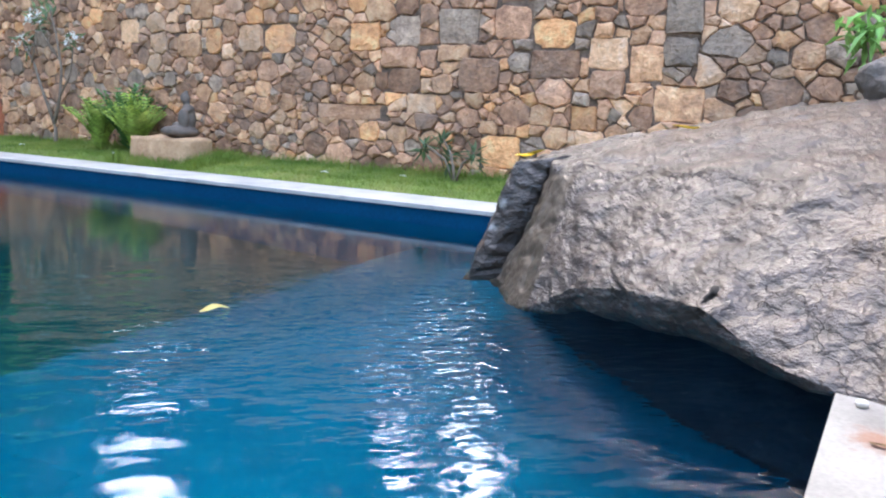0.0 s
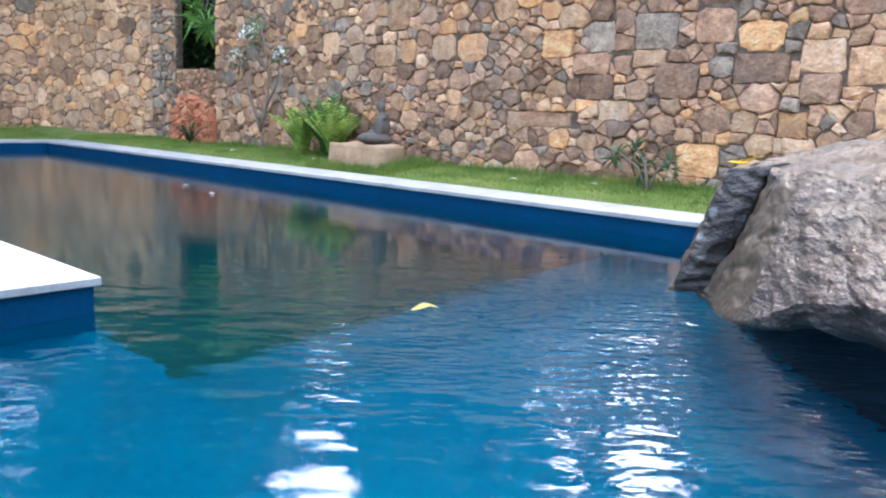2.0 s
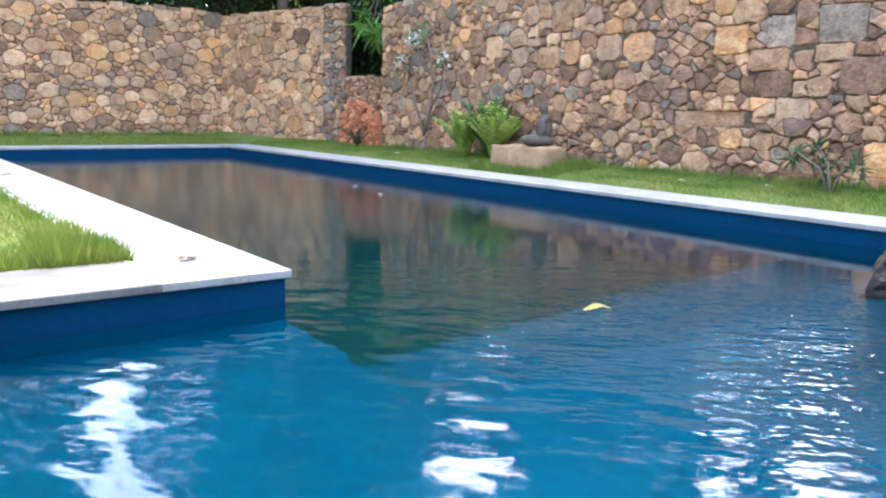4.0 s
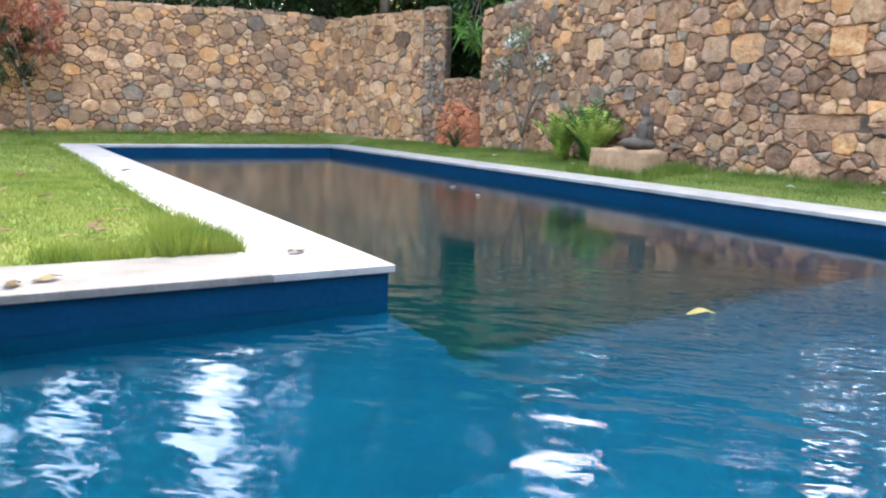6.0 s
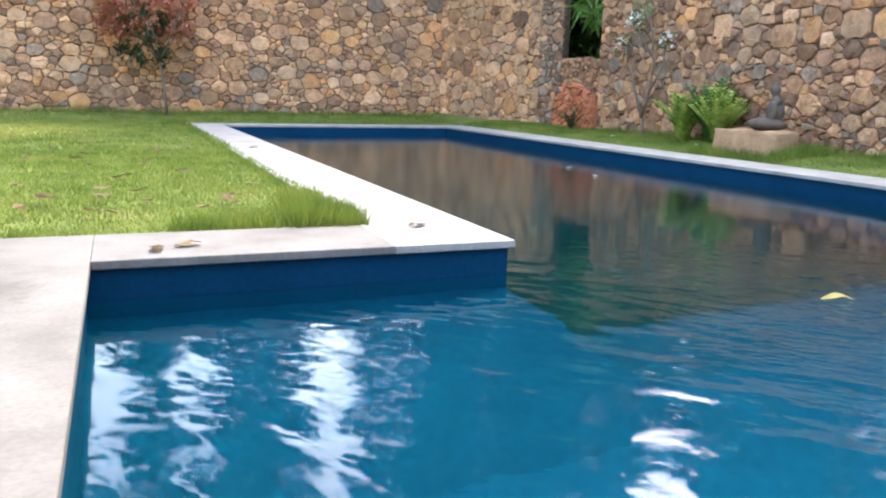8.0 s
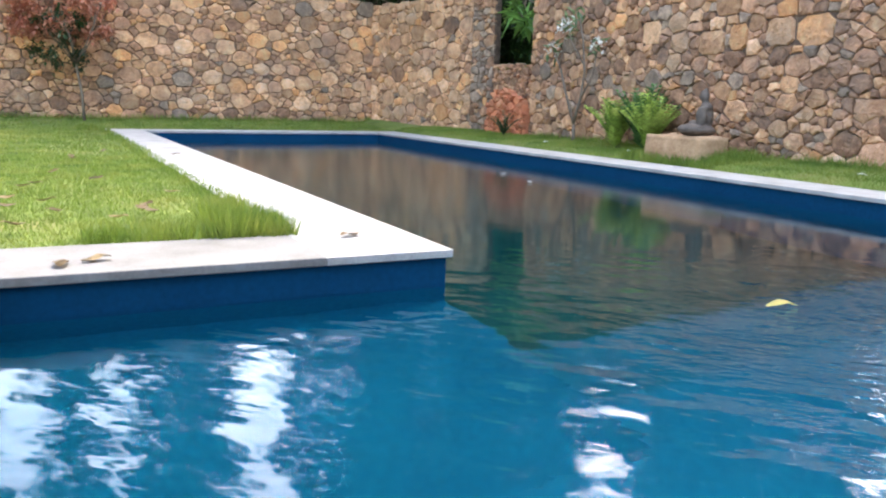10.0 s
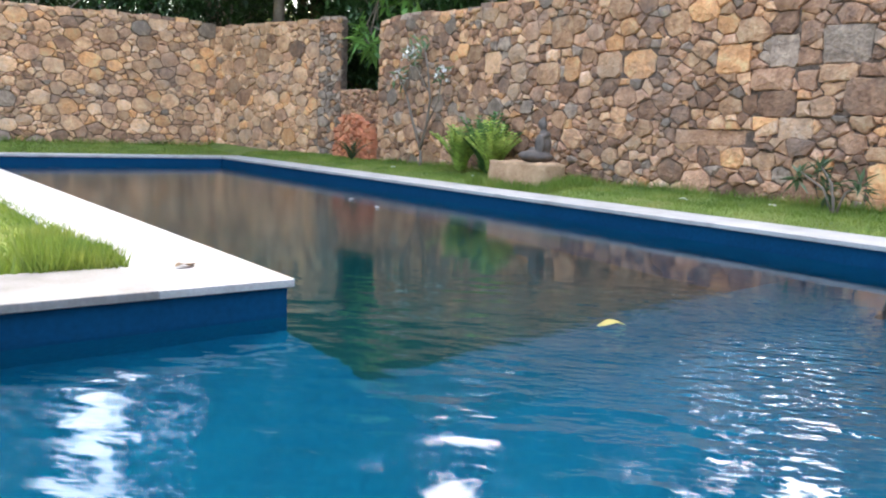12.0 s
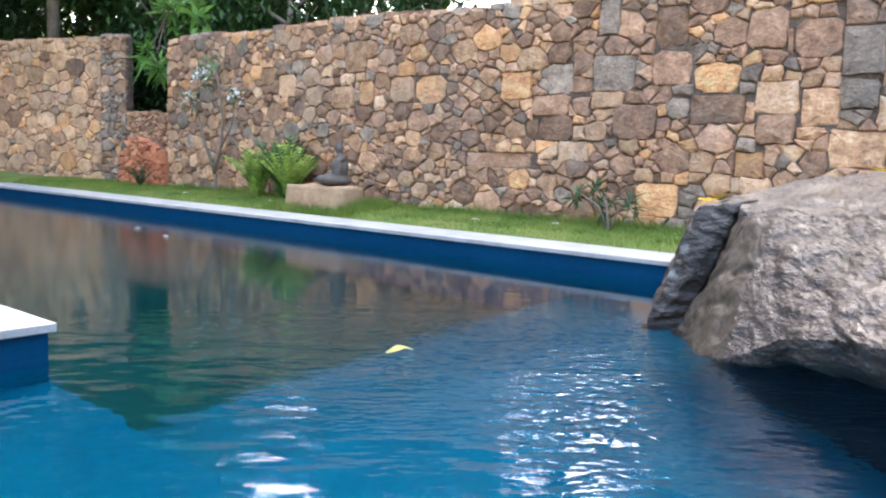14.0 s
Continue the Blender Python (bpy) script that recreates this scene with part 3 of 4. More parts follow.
# well seen single stones of the long wall: along it from its north end, height, width, height, colour, corner cut
FIXED = [
    (6.10, 1.70, 0.56, 0.39, OCHRE, .45),
    (4.85, 1.67, 0.32, 0.36, OCHRE, .4),
    (4.61, 2.22, 0.46, 0.47, TAN, .3),
    (3.03, 1.83, 0.43, 0.36, BUFF, .3),
    (5.57, 1.70, 0.44, 0.37, BUFF, .35),
    (4.35, 1.62, 0.49, 0.34, TAN, .3),
    (7.54, 1.71, 0.47, 0.34, OCHRE, .12),
    (8.93, 1.81, 0.55, 0.40, GREY, .1),
    (8.20, 1.77, 0.35, 0.38, GREY, .15),
    (8.83, 2.46, 0.26, 0.41, GREY, .05),
    (10.16, 1.72, 0.51, 0.31, OCHRE, .4),
    (10.19, 1.38, 0.62, 0.31, BROWN, .12),
    (10.81, 1.50, 0.45, 0.33, BUFF, .15),
    (10.82, 1.17, 0.39, 0.31, PINK, .2),
    (11.24, 1.39, 0.35, 0.39, TAN, .1),
    (10.57, 0.79, 0.31, 0.27, OCHRE, .1),
    (7.35, 0.75, 1.12, 0.19, PINK, .15),
    (9.55, 0.35, 0.52, 0.39, OCHRE, .25),
    (9.44, 0.03, 0.25, 0.28, OCHRE, .2),
    (11.61, 0.97, 0.53, 0.37, TAN, .1),
    (10.67, 2.21, 0.41, 0.42, PINK, .35),
    (11.17, 2.09, 0.47, 0.39, BROWN, .35),
    (11.60, 1.94, 0.38, 0.50, GREY, .08),
    (11.59, 1.51, 0.35, 0.28, GREY, .2),
    (9.61, 2.30, 0.39, 0.45, BROWN, .3),
    (9.65, 1.85, 0.46, 0.39, BROWN, .3),
    (9.23, 1.25, 0.54, 0.41, BROWN, .35),
    (8.42, 0.89, 0.44, 0.25, BUFF, .2),
    (8.08, 1.45, 0.52, 0.25, PINK, .15),
    (8.86, 1.50, 0.45, 0.19, TAN, .2),
    (8.17, 1.16, 0.49, 0.30, BROWN, .35),
]
stone_wall("wall_east", "long rubble wall of tan and grey field stones", (WX, 10.05), (WX, -7.0), WZ, wave(2.74, 0.06, 1), 0.45, 11, (7.6, 12.6), (30, 7, 36, 12, 16, 9), [(f[0] + 0.45, *f[1:]) for f in FIXED], big=1.06)
stone_wall("wall_north", "far rubble wall of tan field stones", (-12.0, 16.4), (6.1, 16.4), 0.08, wave(3.05, 0.08, 2), 0.45, 12, (13.5, 17.5), (38, 12, 18, 5, 20, 18), big=1.25)
stone_wall("wall_corner", "slanting rubble wall beside the gateway", (6.1, 16.4), (7.15, 12.85), 0.08, wave(3.0, 0.05, 3), 0.5, 13, (0, 9), (46, 12, 6, 2, 12, 24), big=1.3)
stone_wall("wall_gatepost", "grey rubble wall end at the gateway", (7.15, 12.85), (7.35, 12.2), 0.08, wave(3.08, 0.02, 4), 0.2, 14, (0, 9), (10, 2, 30, 50, 4, 4), big=0.8)


def plain_wall(name, dims):
    tagged(box_part(name, dims, M_PLASTER), "plain brown wall added out of view to close the place", "wall", kind="structure")


M_PLASTER = mat("plaster", [(0.14, 0.12, 0.10), (0.20, 0.17, 0.14)], 1.2, 0.9, 0.3, 40, depth=0.004)
# Tall, near and out of view: added to dim the notch face and deck.
plain_wall("wall_south", (-8.0, 0.8, -6.5, -6.2, -0.3, 7.0))
# Low unseen walls added to close the place.
plain_wall("wall_southwest", (-12.4, 5.0, -8.4, -8.1, -0.3, 2.2))
plain_wall("wall_southeast", (5.0, 9.4, -8.4, -8.1, -0.3, 2.2))
plain_wall("wall_west", (-12.4, -12.1, -8.1, 16.4, -0.3, 1.8))


# ---- boulder ----
def hull_rock(name, pts, cuts, amp, freq, seed, material, parent):
    bm = bmesh.new()
    for p in pts:
        bm.verts.new(p)
    r = bmesh.ops.convex_hull(bm, input=bm.verts)
    bmesh.ops.delete(bm, geom=[g for g in r["geom_interior"] if isinstance(g, bmesh.types.BMVert)], context="VERTS")
    bmesh.ops.triangulate(bm, faces=bm.faces[:])
    for k in range(cuts):
        long = [e for e in bm.edges if e.calc_length() > (0.5, 0.28, 0.15, 0.08, 0.045, 0.027)[k]]
        bmesh.ops.subdivide_edges(bm, edges=long, cuts=1, use_grid_fill=True)
        bmesh.ops.triangulate(bm, faces=bm.faces[:])
    bm.normal_update()
    for v in bm.verts:
        p = v.co * freq + Vector((seed, seed * 2, seed * 3))
        h = noise.fractal(p, 0.75, 2.1, 8)
        q = p + 0.35 * Vector((noise.noise(p * 2), noise.noise(p * 2 + Vector((9, 0, 0))), noise.noise(p * 2 + Vector((0, 9, 0)))))
        near = noise.voronoi(Vector((q.x * 1.0, q.y * 1.0, q.z * 2.4)))[0]
        plate = min(1.0, (near[1] - near[0]) * 3.5)
        small = noise.voronoi(Vector((q.x * 8.0, q.y * 8.0, q.z * 12.0)))[0]
        chip = min(1.0, (small[1] - small[0]) * 5)
        v.co += v.normal * amp * (h * 0.75 + (plate - 0.7) * 0.40 + (chip - 0.6) * 0.13)
    return part(name, bm, material, parent, smooth=True)


boulder = tagged(new("boulder"), "huge grey-brown weathered boulder overhanging the pool edge", "boulder")
MAIN = [
    (2.70, -2.13, -0.26), (2.50, -2.41, -0.14), (2.31, -2.74, -0.02), (3.10, -2.42, 0.575), (1.96, -3.10, 0.06), (1.65, -3.53, 0.11), (1.51, -3.81, 0.05), (1.40, -4.12, 0.01), (1.1, -5.2, 0.01), (1.35, -5.9, 0.01), (2.1, -6.5, 0.0), (3.4, -6.8, 0.0),
    (3.25, -2.20, 0.585), (2.75, -3.05, 0.64), (2.35, -3.85, 0.70), (2.05, -4.8, 0.74), (2.3, -5.6, 0.68), (3.2, -6.3, 0.6),
    (3.24, -1.80, -0.30), (3.36, -2.14, 0.60), (4.4, -2.0, 0.70), (4.6, -2.7, 0.86), (4.9, -3.2, 1.02), (5.0, -3.8, 1.12), (4.8, -5.0, 1.16), (4.5, -5.8, 1.02),
    (6.2, -2.3, 0.5), (6.5, -3.5, 0.8), (6.1, -5.5, 0.8), (6.1, -2.1, 0.0), (5.7, -6.4, 0.0), (4.4, -2.0, -0.12),
]
block = hull_rock("main_block", MAIN, 6, 0.05, 1.7, 3.1, M_ROCK, boulder)
EDGE_Y = (-4.12, -3.81, -3.53, -3.10, -2.74, -2.41)
EDGE_LIFT = (-0.02, -0.01, 0.08, 0.085, 0.095, 0.0)
CRACK = [Vector(p) for p in ((1.74, -3.40, 0.08), (1.66, -3.52, 0.14), (1.74, -3.56, 0.23))]


def line_gap(p, a, b):
    k = min(1.0, max(0.0, (p - a).dot(b - a) / (b - a).length_squared))
    return (a + (b - a) * k - p).length


for v in block.data.vertices:
    p = v.co
    back = p.x - (2.5 + (p.y + 2.41) * 0.643)
    if back < 1.2:
        p.z += float(np.interp(p.y, EDGE_Y, EDGE_LIFT)) * smoothstep(0.45, -0.02, p.z) * smoothstep(1.2, 0.3, back)
        gap = min(line_gap(p, a, b) for a, b in zip(CRACK, CRACK[1:]))
        if gap < 0.014:
            p.x += 0.05
block.data.update()
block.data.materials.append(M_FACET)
block.data.materials.append(M_CRACK)
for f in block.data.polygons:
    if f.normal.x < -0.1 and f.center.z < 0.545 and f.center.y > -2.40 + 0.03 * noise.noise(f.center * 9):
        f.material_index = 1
    elif min(line_gap(f.center - Vector((0.03, 0, 0)), a, b) for a, b in zip(CRACK, CRACK[1:])) < 0.021:
        f.material_index = 2
# Added block, not a seen rock, that darkens the water under the overhang.
SHADE_BLOCK = [(x + k, y, z) for x, y in ((3.6, -1.85), (2.95, -2.45), (2.4, -3.2), (2.05, -3.75), (1.9, -4.09), (4.9, -4.09), (4.9, -1.9)) for k, z in ((0.1, -1.36), (0.55, 0.05))]
hull_rock("submerged_foot", SHADE_BLOCK, 4, 0.06, 1.9, 5.3, M_UNDERSHADE, boulder)
TIP = [(3.17, -1.56, -0.40), (3.30, -1.76, -0.40), (3.42, -1.84, 0.60), (3.46, -2.10, 0.63), (4.4, -2.0, 0.74), (4.5, -1.6, -0.2), (4.6, -2.4, 0.74), (3.9, -1.6, 0.5)]
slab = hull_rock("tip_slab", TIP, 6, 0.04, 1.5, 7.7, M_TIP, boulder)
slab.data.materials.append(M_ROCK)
# Upward and topmost faces take the paler boulder rock, the rest stays dark.
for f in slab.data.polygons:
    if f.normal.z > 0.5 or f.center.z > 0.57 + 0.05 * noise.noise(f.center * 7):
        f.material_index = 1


# ---- plants ----
class Leaves:
    """Collects folded leaf blades into one mesh."""

    def __init__(self):
        self.v, self.f = [], []

    def add(self, p, d, length, width, fold=0.25, droop=0.0):
        d = d.normalized()
        side = d.cross(Vector((0, 0, 1)))
        side = side.normalized() if side.length > 0.01 else Vector((1, 0, 0))
        up = side.cross(d)
        k = len(self.v)
        mid = p + d * length * 0.45
        tip = p + d * length - Vector((0, 0, droop * length))
        self.v += [p, mid + side * width / 2 + up * width * fold, tip, mid - side * width / 2 + up * width * fold]
        self.f += [(k, k + 1, k + 2), (k, k + 2, k + 3)]

    def make(self, name, material, parent=None, label=""):
        ob = raw(name, [tuple(q) for q in self.v], self.f, material, parent)
        if label:
            ob["label"] = label
        return ob


def rand_dir(rng, lift=0.0):
    while True:
        v = Vector((rng.uniform(-1, 1), rng.uniform(-1, 1), rng.uniform(-1, 1)))
        if 0.1 < v.length < 1:
            v = v.normalized() + Vector((0, 0, lift))
            return v.normalized()


def forest_tree(seed, height, spread, bare, clumps, per, size):
    rng = random.Random(seed)
    tree = new("tree")
    bm = bmesh.new()
    tube(bm, [(0, 0, -0.3), (0.1, 0.05, height * 0.3), (0.0, 0.15, height * 0.6), (0.15, 0.1, height * 0.9)], [0.16, 0.12, 0.08, 0.03], 7)
    for k in range(7):
        z = height * rng.uniform(bare, 0.85)
        a = rng.uniform(0, 6.28)
        r = spread * rng.uniform(0.5, 0.9)
        tube(bm, [(0.05, 0.1, z), (math.cos(a) * r * 0.5, math.sin(a) * r * 0.5, z + 0.3 * r), (math.cos(a) * r, math.sin(a) * r, z + 0.7 * r)], [0.05, 0.035, 0.012], 5)
    part("trunk", bm, M_BARK, tree, smooth=True)
    lv = Leaves()
    for _ in range(clumps):
        t = rng.uniform(bare, 1.0)
        w = spread * math.sqrt(max(0.08, 1 - ((t - bare) / (1 - bare) * 1.6 - 0.7) ** 2)) * rng.uniform(0.35, 1.05)
        a = rng.uniform(0, 6.28)
        c = Vector((math.cos(a) * w, math.sin(a) * w, t * height))
        s = rng.uniform(0.25, 0.6)
        for _ in range(per):
            o = rand_dir(rng) * s * rng.random() ** 0.5
            lv.add(c + o, rand_dir(rng, -0.2), size * rng.uniform(0.7, 1.3), size * 0.42)
    lv.make("crown", M_FOREST, tree)
    return tree


EYE = Vector((-1.9, -4.0, 0))


def spot(az, dist):
    a = radians(az)
    return EYE.x + math.sin(a) * dist, EYE.y + math.cos(a) * dist


rt = random.Random(5)
tall = [tagged(forest_tree(31 + i, h, s, 0.16, n, 46, 0.44), "tall dark green tree behind the stone wall", "tree", "trees behind the walls") for i, (h, s, n) in enumerate(((26.0, 2.9, 470), (23.0, 1.2, 180)))]
low = [tagged(forest_tree(51 + i, h, s, 0.08, 90, 40, 0.22), "dense dark green bushy tree behind the wall", "tree", "undergrowth behind the walls") for i, (h, s) in enumerate(((4.4, 1.9), (3.8, 1.7)))]
TALL = [(25.5, 21.5, 0), (6.3, 24, 1), (50.0, 20, 0), (27, 27, 0), (47.5, 26, 0), (75.6, 20, 0), (80, 16, 0), (93, 16, 0), (-10.5, 24, 0), (-21, 25, 0), (-33, 24, 0), (-46, 22, 0), (108, 17, 0), (72, 26, 0), (-15, 29, 0), (21, 27, 1), (86, 23, 0), (31.0, 24, 1), (9.6, 27, 1), (0.6, 26, 1), (59.9, 24, 1), (55.6, 25, 1), (34.6, 26, 1), (17.3, 26, 1)]
for i, (az, dist, k) in enumerate(TALL):
    x, y = spot(az, dist)
    m = pose(x, y, ground_z(x, y), 0, 0, rt.uniform(0, 360))
    if i < 2:
        tall[k].matrix_basis = m
    else:
        copy_thing(tall[k], m)
LOW = [(-11 + 2.3 * i, 19.0 + rt.uniform(-0.4, 0.8)) for i in range(9)] + [(9.6 + rt.uniform(-0.2, 0.6), 17 - 2.4 * i) for i in range(11)] + [(-10 + 2.6 * i, 21.8) for i in range(8)] + [(9.4, 13.2), (9.2, 11.4), (10.4, 12.2)]
LOW = [p for p in LOW if not (p[0] > 9 and 1.0 < p[1] < 5.6)]
for i, (x, y) in enumerate(LOW):
    m = pose(x, y, ground_z(x, y) - (1.2 if x > 9 else 0.5), 0, 0, rt.uniform(0, 360))
    if i < 2:
        low[i].matrix_basis = m
    else:
        copy_thing(low[i % 2], m)
for k, (az, dist, size) in enumerate(((33.5, 26, 2.0), (39.5, 25, 1.9), (28.5, 26, 2.0), (45, 23, 1.8))):
    x, y = spot(az, dist)
    copy_thing(low[k % 2], pose(x, y, ground_z(x, y) - 0.3, 0, 0, 70 * k) @ Matrix.Scale(size, 4))


for k in range(9):
    x, y = -11 + 2.7 * k, 24.6 + rt.uniform(-0.5, 0.5)
    copy_thing(low[k % 2], pose(x, y, ground_z(x, y) - 0.6, 0, 0, 41 * k) @ Matrix.Scale(1.3, 4))


def plumeria(name, x, y, z, stems, label, seed, length, flowers, leaf):
    """Bare forked stems with leaf rosettes and white blossom at the ends."""
    rng = random.Random(seed)
    t = tagged(new(name), label, "tree")
    t.location = (x, y, z)
    lv, fl = Leaves(), Leaves()
    for pts, r, leafy in stems:
        part("stem", tube(bmesh.new(), pts, [r * (1 - 0.6 * i / (len(pts) - 1)) for i in range(len(pts))], 7), M_BARK, t, smooth=True)
        tip = Vector(pts[-1])
        for k in range(leafy):
            lv.add(tip + rand_dir(rng) * 0.12, rand_dir(rng, 0.15), length * rng.uniform(0.7, 1.2), length * 0.3, 0.2, 0.15)
        if leafy and rng.random() < flowers:
            for k in range(26):
                fl.add(tip + rand_dir(rng, 0.4) * 0.13, rand_dir(rng, 0.3), 0.08, 0.06)
    lv.make("foliage", leaf, t)
    if fl.f:
        fl.make("blossom", M_PETAL, t, "white blossom")
    return t


rp = random.Random(9)
stems = [
    ([(0, 0, -0.05), (0.0, 0.01, 0.18), (0.0, 0.03, 0.33)], 0.042, 0),
    ([(0.0, 0.03, 0.31), (-0.02, 0.34, 0.95), (0.02, 0.55, 1.30), (0.0, 0.80, 1.62)], 0.028, 9),
    ([(0.0, 0.03, 0.31), (0.0, -0.14, 0.75), (0.0, -0.22, 1.20), (-0.03, -0.16, 1.75), (-0.05, -0.05, 2.15)], 0.03, 14),
    ([(0.0, -0.14, 0.75), (0.02, -0.42, 1.15), (-0.04, -0.62, 1.62)], 0.018, 10),
    ([(0.0, -0.22, 1.30), (-0.08, 0.12, 1.75), (-0.05, 0.30, 2.05)], 0.016, 12),
    ([(-0.02, 0.55, 1.30), (0.0, 0.42, 1.70), (0.0, 0.45, 1.95)], 0.014, 8),
]
plumeria("plumeria", 6.75, 8.2, 0.12, stems, "slender bare-stemmed flowering tree against the stone wall", 3, 0.24, 0.6, M_GREYLEAF)
stems = [([(0, 0, -0.6), (-0.1, 0.0, 0.6), (-0.2, 0.1, 1.3)], 0.06, 26)]
for k in range(15):
    a = rp.uniform(0, 6.28)
    stems.append(([(-0.2, 0.1, 1.2), (-0.3 + 0.3 * math.cos(a), 0.1 + 0.4 * math.sin(a), rp.uniform(1.3, 1.9)), (-0.35 + rp.uniform(0.2, 0.5) * math.cos(a), -0.45 + rp.uniform(0.5, 1.25) * math.sin(a), rp.uniform(1.3, 3.2))], 0.025, 26))
plumeria("plumeria", 8.1, 11.3, 1.15, stems, "leafy green flowering tree growing behind the gateway", 4, 0.46, 0.35, M_PLUM)


def frond_plant(name, x, y, z, count, length, label, material, category, seed, leaflets, spread=1.0, leafw=0.022):
    """A tuft of arching fronds, each with a row of leaflets."""
    rng = random.Random(seed)
    pl = tagged(new(name), label, category)
    pl.location = (x, y, z)
    for k in range(count):
        a = 6.283 * k / count + rng.uniform(-0.3, 0.3)
        lean = rng.uniform(0.15, 0.75) * spread
        ln = length * rng.uniform(0.75, 1.1)
        lv = Leaves()
        prev = Vector((0, 0, 0))
        for s in range(leaflets):
            t = (s + 1) / leaflets
            r = lean * ln * t ** 1.3
            p = Vector((math.cos(a) * r, math.sin(a) * r, ln * (t - 0.42 * lean * t * t)))
            d = (p - prev).normalized()
            side = Vector((-math.sin(a), math.cos(a), 0))
            for sg in (-1, 1):
                lv.add(p, side * sg + d * 0.9, ln * 0.20 * (1.1 - 0.6 * t), leafw, 0.2, 0.1)
            lv.add(prev, d, (p - prev).length * 1.1, 0.012, 0.1)
            prev = p
        lv.make("frond", material, pl)
    return pl


for fx, fy, count, size, leaf, words in ((6.42, 6.62, 44, 0.80, M_FERN, "bright yellow-green fern clump at the foot of the wall"), (6.62, 6.2, 40, 1.02, M_DEEPFERN, "tall deep green fern between two paler clumps"), (6.45, 5.82, 46, 0.86, M_FERN, "bright yellow-green fern clump beside the sandstone slab")):
    tagged(frond_plant("fern", fx, fy, 0.07, count, size, words, leaf, "fern", int(fy * 10), 14, 0.8, 0.06), group="ferns by the wall")
frond_plant("palm_seedling", 6.45, 10.15, 0.1, 12, 0.55, "small dark green plant before the red masonry", M_DARKLEAF, "plant", 22, 9, 1.0, 0.05)


def rosette(x, y, z, stems, label, seed):
    rng = random.Random(seed)
    pl = tagged(new("oleander"), label, "shrub")
    pl.location = (x, y, z)
    lv = Leaves()
    for tip in stems:
        part("stem", tube(bmesh.new(), [(0, 0, -0.05), (tip[0] * 0.5, tip[1] * 0.35, tip[2] * 0.6), tip], [0.016, 0.013, 0.008], 6), M_BARK, pl, smooth=True)
        for k in range(22):
            d = rand_dir(rng, 0.35)
            lv.add(Vector(tip) - Vector((0, 0, rng.uniform(0, 0.12))), d, rng.uniform(0.16, 0.26), 0.045, 0.15, 0.1)
    lv.make("foliage", M_OLEANDER, pl)
    return pl


rosette(6.45, 0.35, 0.1, [(0.1, 0.48, 0.42), (0.15, 0.18, 0.30), (0.05, -0.22, 0.36), (0.2, 0.3, 0.5)], "low leafy shrub at the foot of the stone wall", 41)


def red_shrub():
    rng = random.Random(61)
    sh = tagged(new("red_leaf_shrub"), "thin-stemmed shrub with reddish pink leaves by the far wall", "shrub")
    sh.location = (-0.95, 15.75, 0.1)
    part("stem", tube(bmesh.new(), [(0, 0, -0.1), (-0.03, 0, 0.6), (-0.12, 0.02, 1.25), (-0.2, 0, 1.8)], [0.035, 0.03, 0.03, 0.02], 7), M_BARK, sh, smooth=True)
    for k in range(9):
        a = rng.uniform(0, 6.28)
        part("branch", tube(bmesh.new(), [(-0.12, 0.02, 1.2), (-0.15 + 0.35 * math.cos(a), 0.3 * math.sin(a), 1.7), (-0.25 + rng.uniform(.5, 1.0) * math.cos(a), 0.35 * math.sin(a), rng.uniform(1.8, 2.8))], [0.018, 0.012, 0.006], 5), M_BARK, sh, smooth=True)
    red, green = Leaves(), Leaves()
    for k in range(80):
        c = Vector((-0.35 + rng.uniform(-1.05, 1.0), rng.uniform(-0.3, 0.22), rng.uniform(1.75, 3.1)))
        for _ in range(34):
            red.add(c + rand_dir(rng) * 0.2 * rng.random(), rand_dir(rng), 0.13, 0.06)
    for k in range(22):
        c = Vector((-0.4 + rng.uniform(-0.55, 0.45), rng.uniform(-0.25, 0.22), rng.uniform(1.05, 2.3)))
        for _ in range(40):
            green.add(c + rand_dir(rng) * 0.22 * rng.random(), rand_dir(rng), 0.13, 0.06)
    red.make("red_foliage", M_REDLEAF, sh, "reddish pink young leaves")
    green.make("green_foliage", M_DARKLEAF, sh, "dark green inner leaves")


red_shrub()


def wall_creeper():
    rng = random.Random(71)
    pl = tagged(new("overhanging_plant"), "green leaves hanging over the boulder beside the wall", "plant")
    pl.location = (6.55, -3.85, 0.95)
    part("stem", tube(bmesh.new(), [(0, 0, -0.3), (-0.05, 0.05, 0.5), (-0.15, 0.15, 0.95)], [0.025, 0.02, 0.012], 6), M_BARK, pl, smooth=True)
    lv = Leaves()
    for k in range(60):
        p = Vector((-0.1, 0.1, 0.8)) + rand_dir(rng) * 0.28 * rng.random()
        lv.add(p, rand_dir(rng, -0.1), rng.uniform(0.16, 0.28), 0.07, 0.2, 0.2)
    lv.make("foliage", M_PLUM, pl)


wall_creeper()


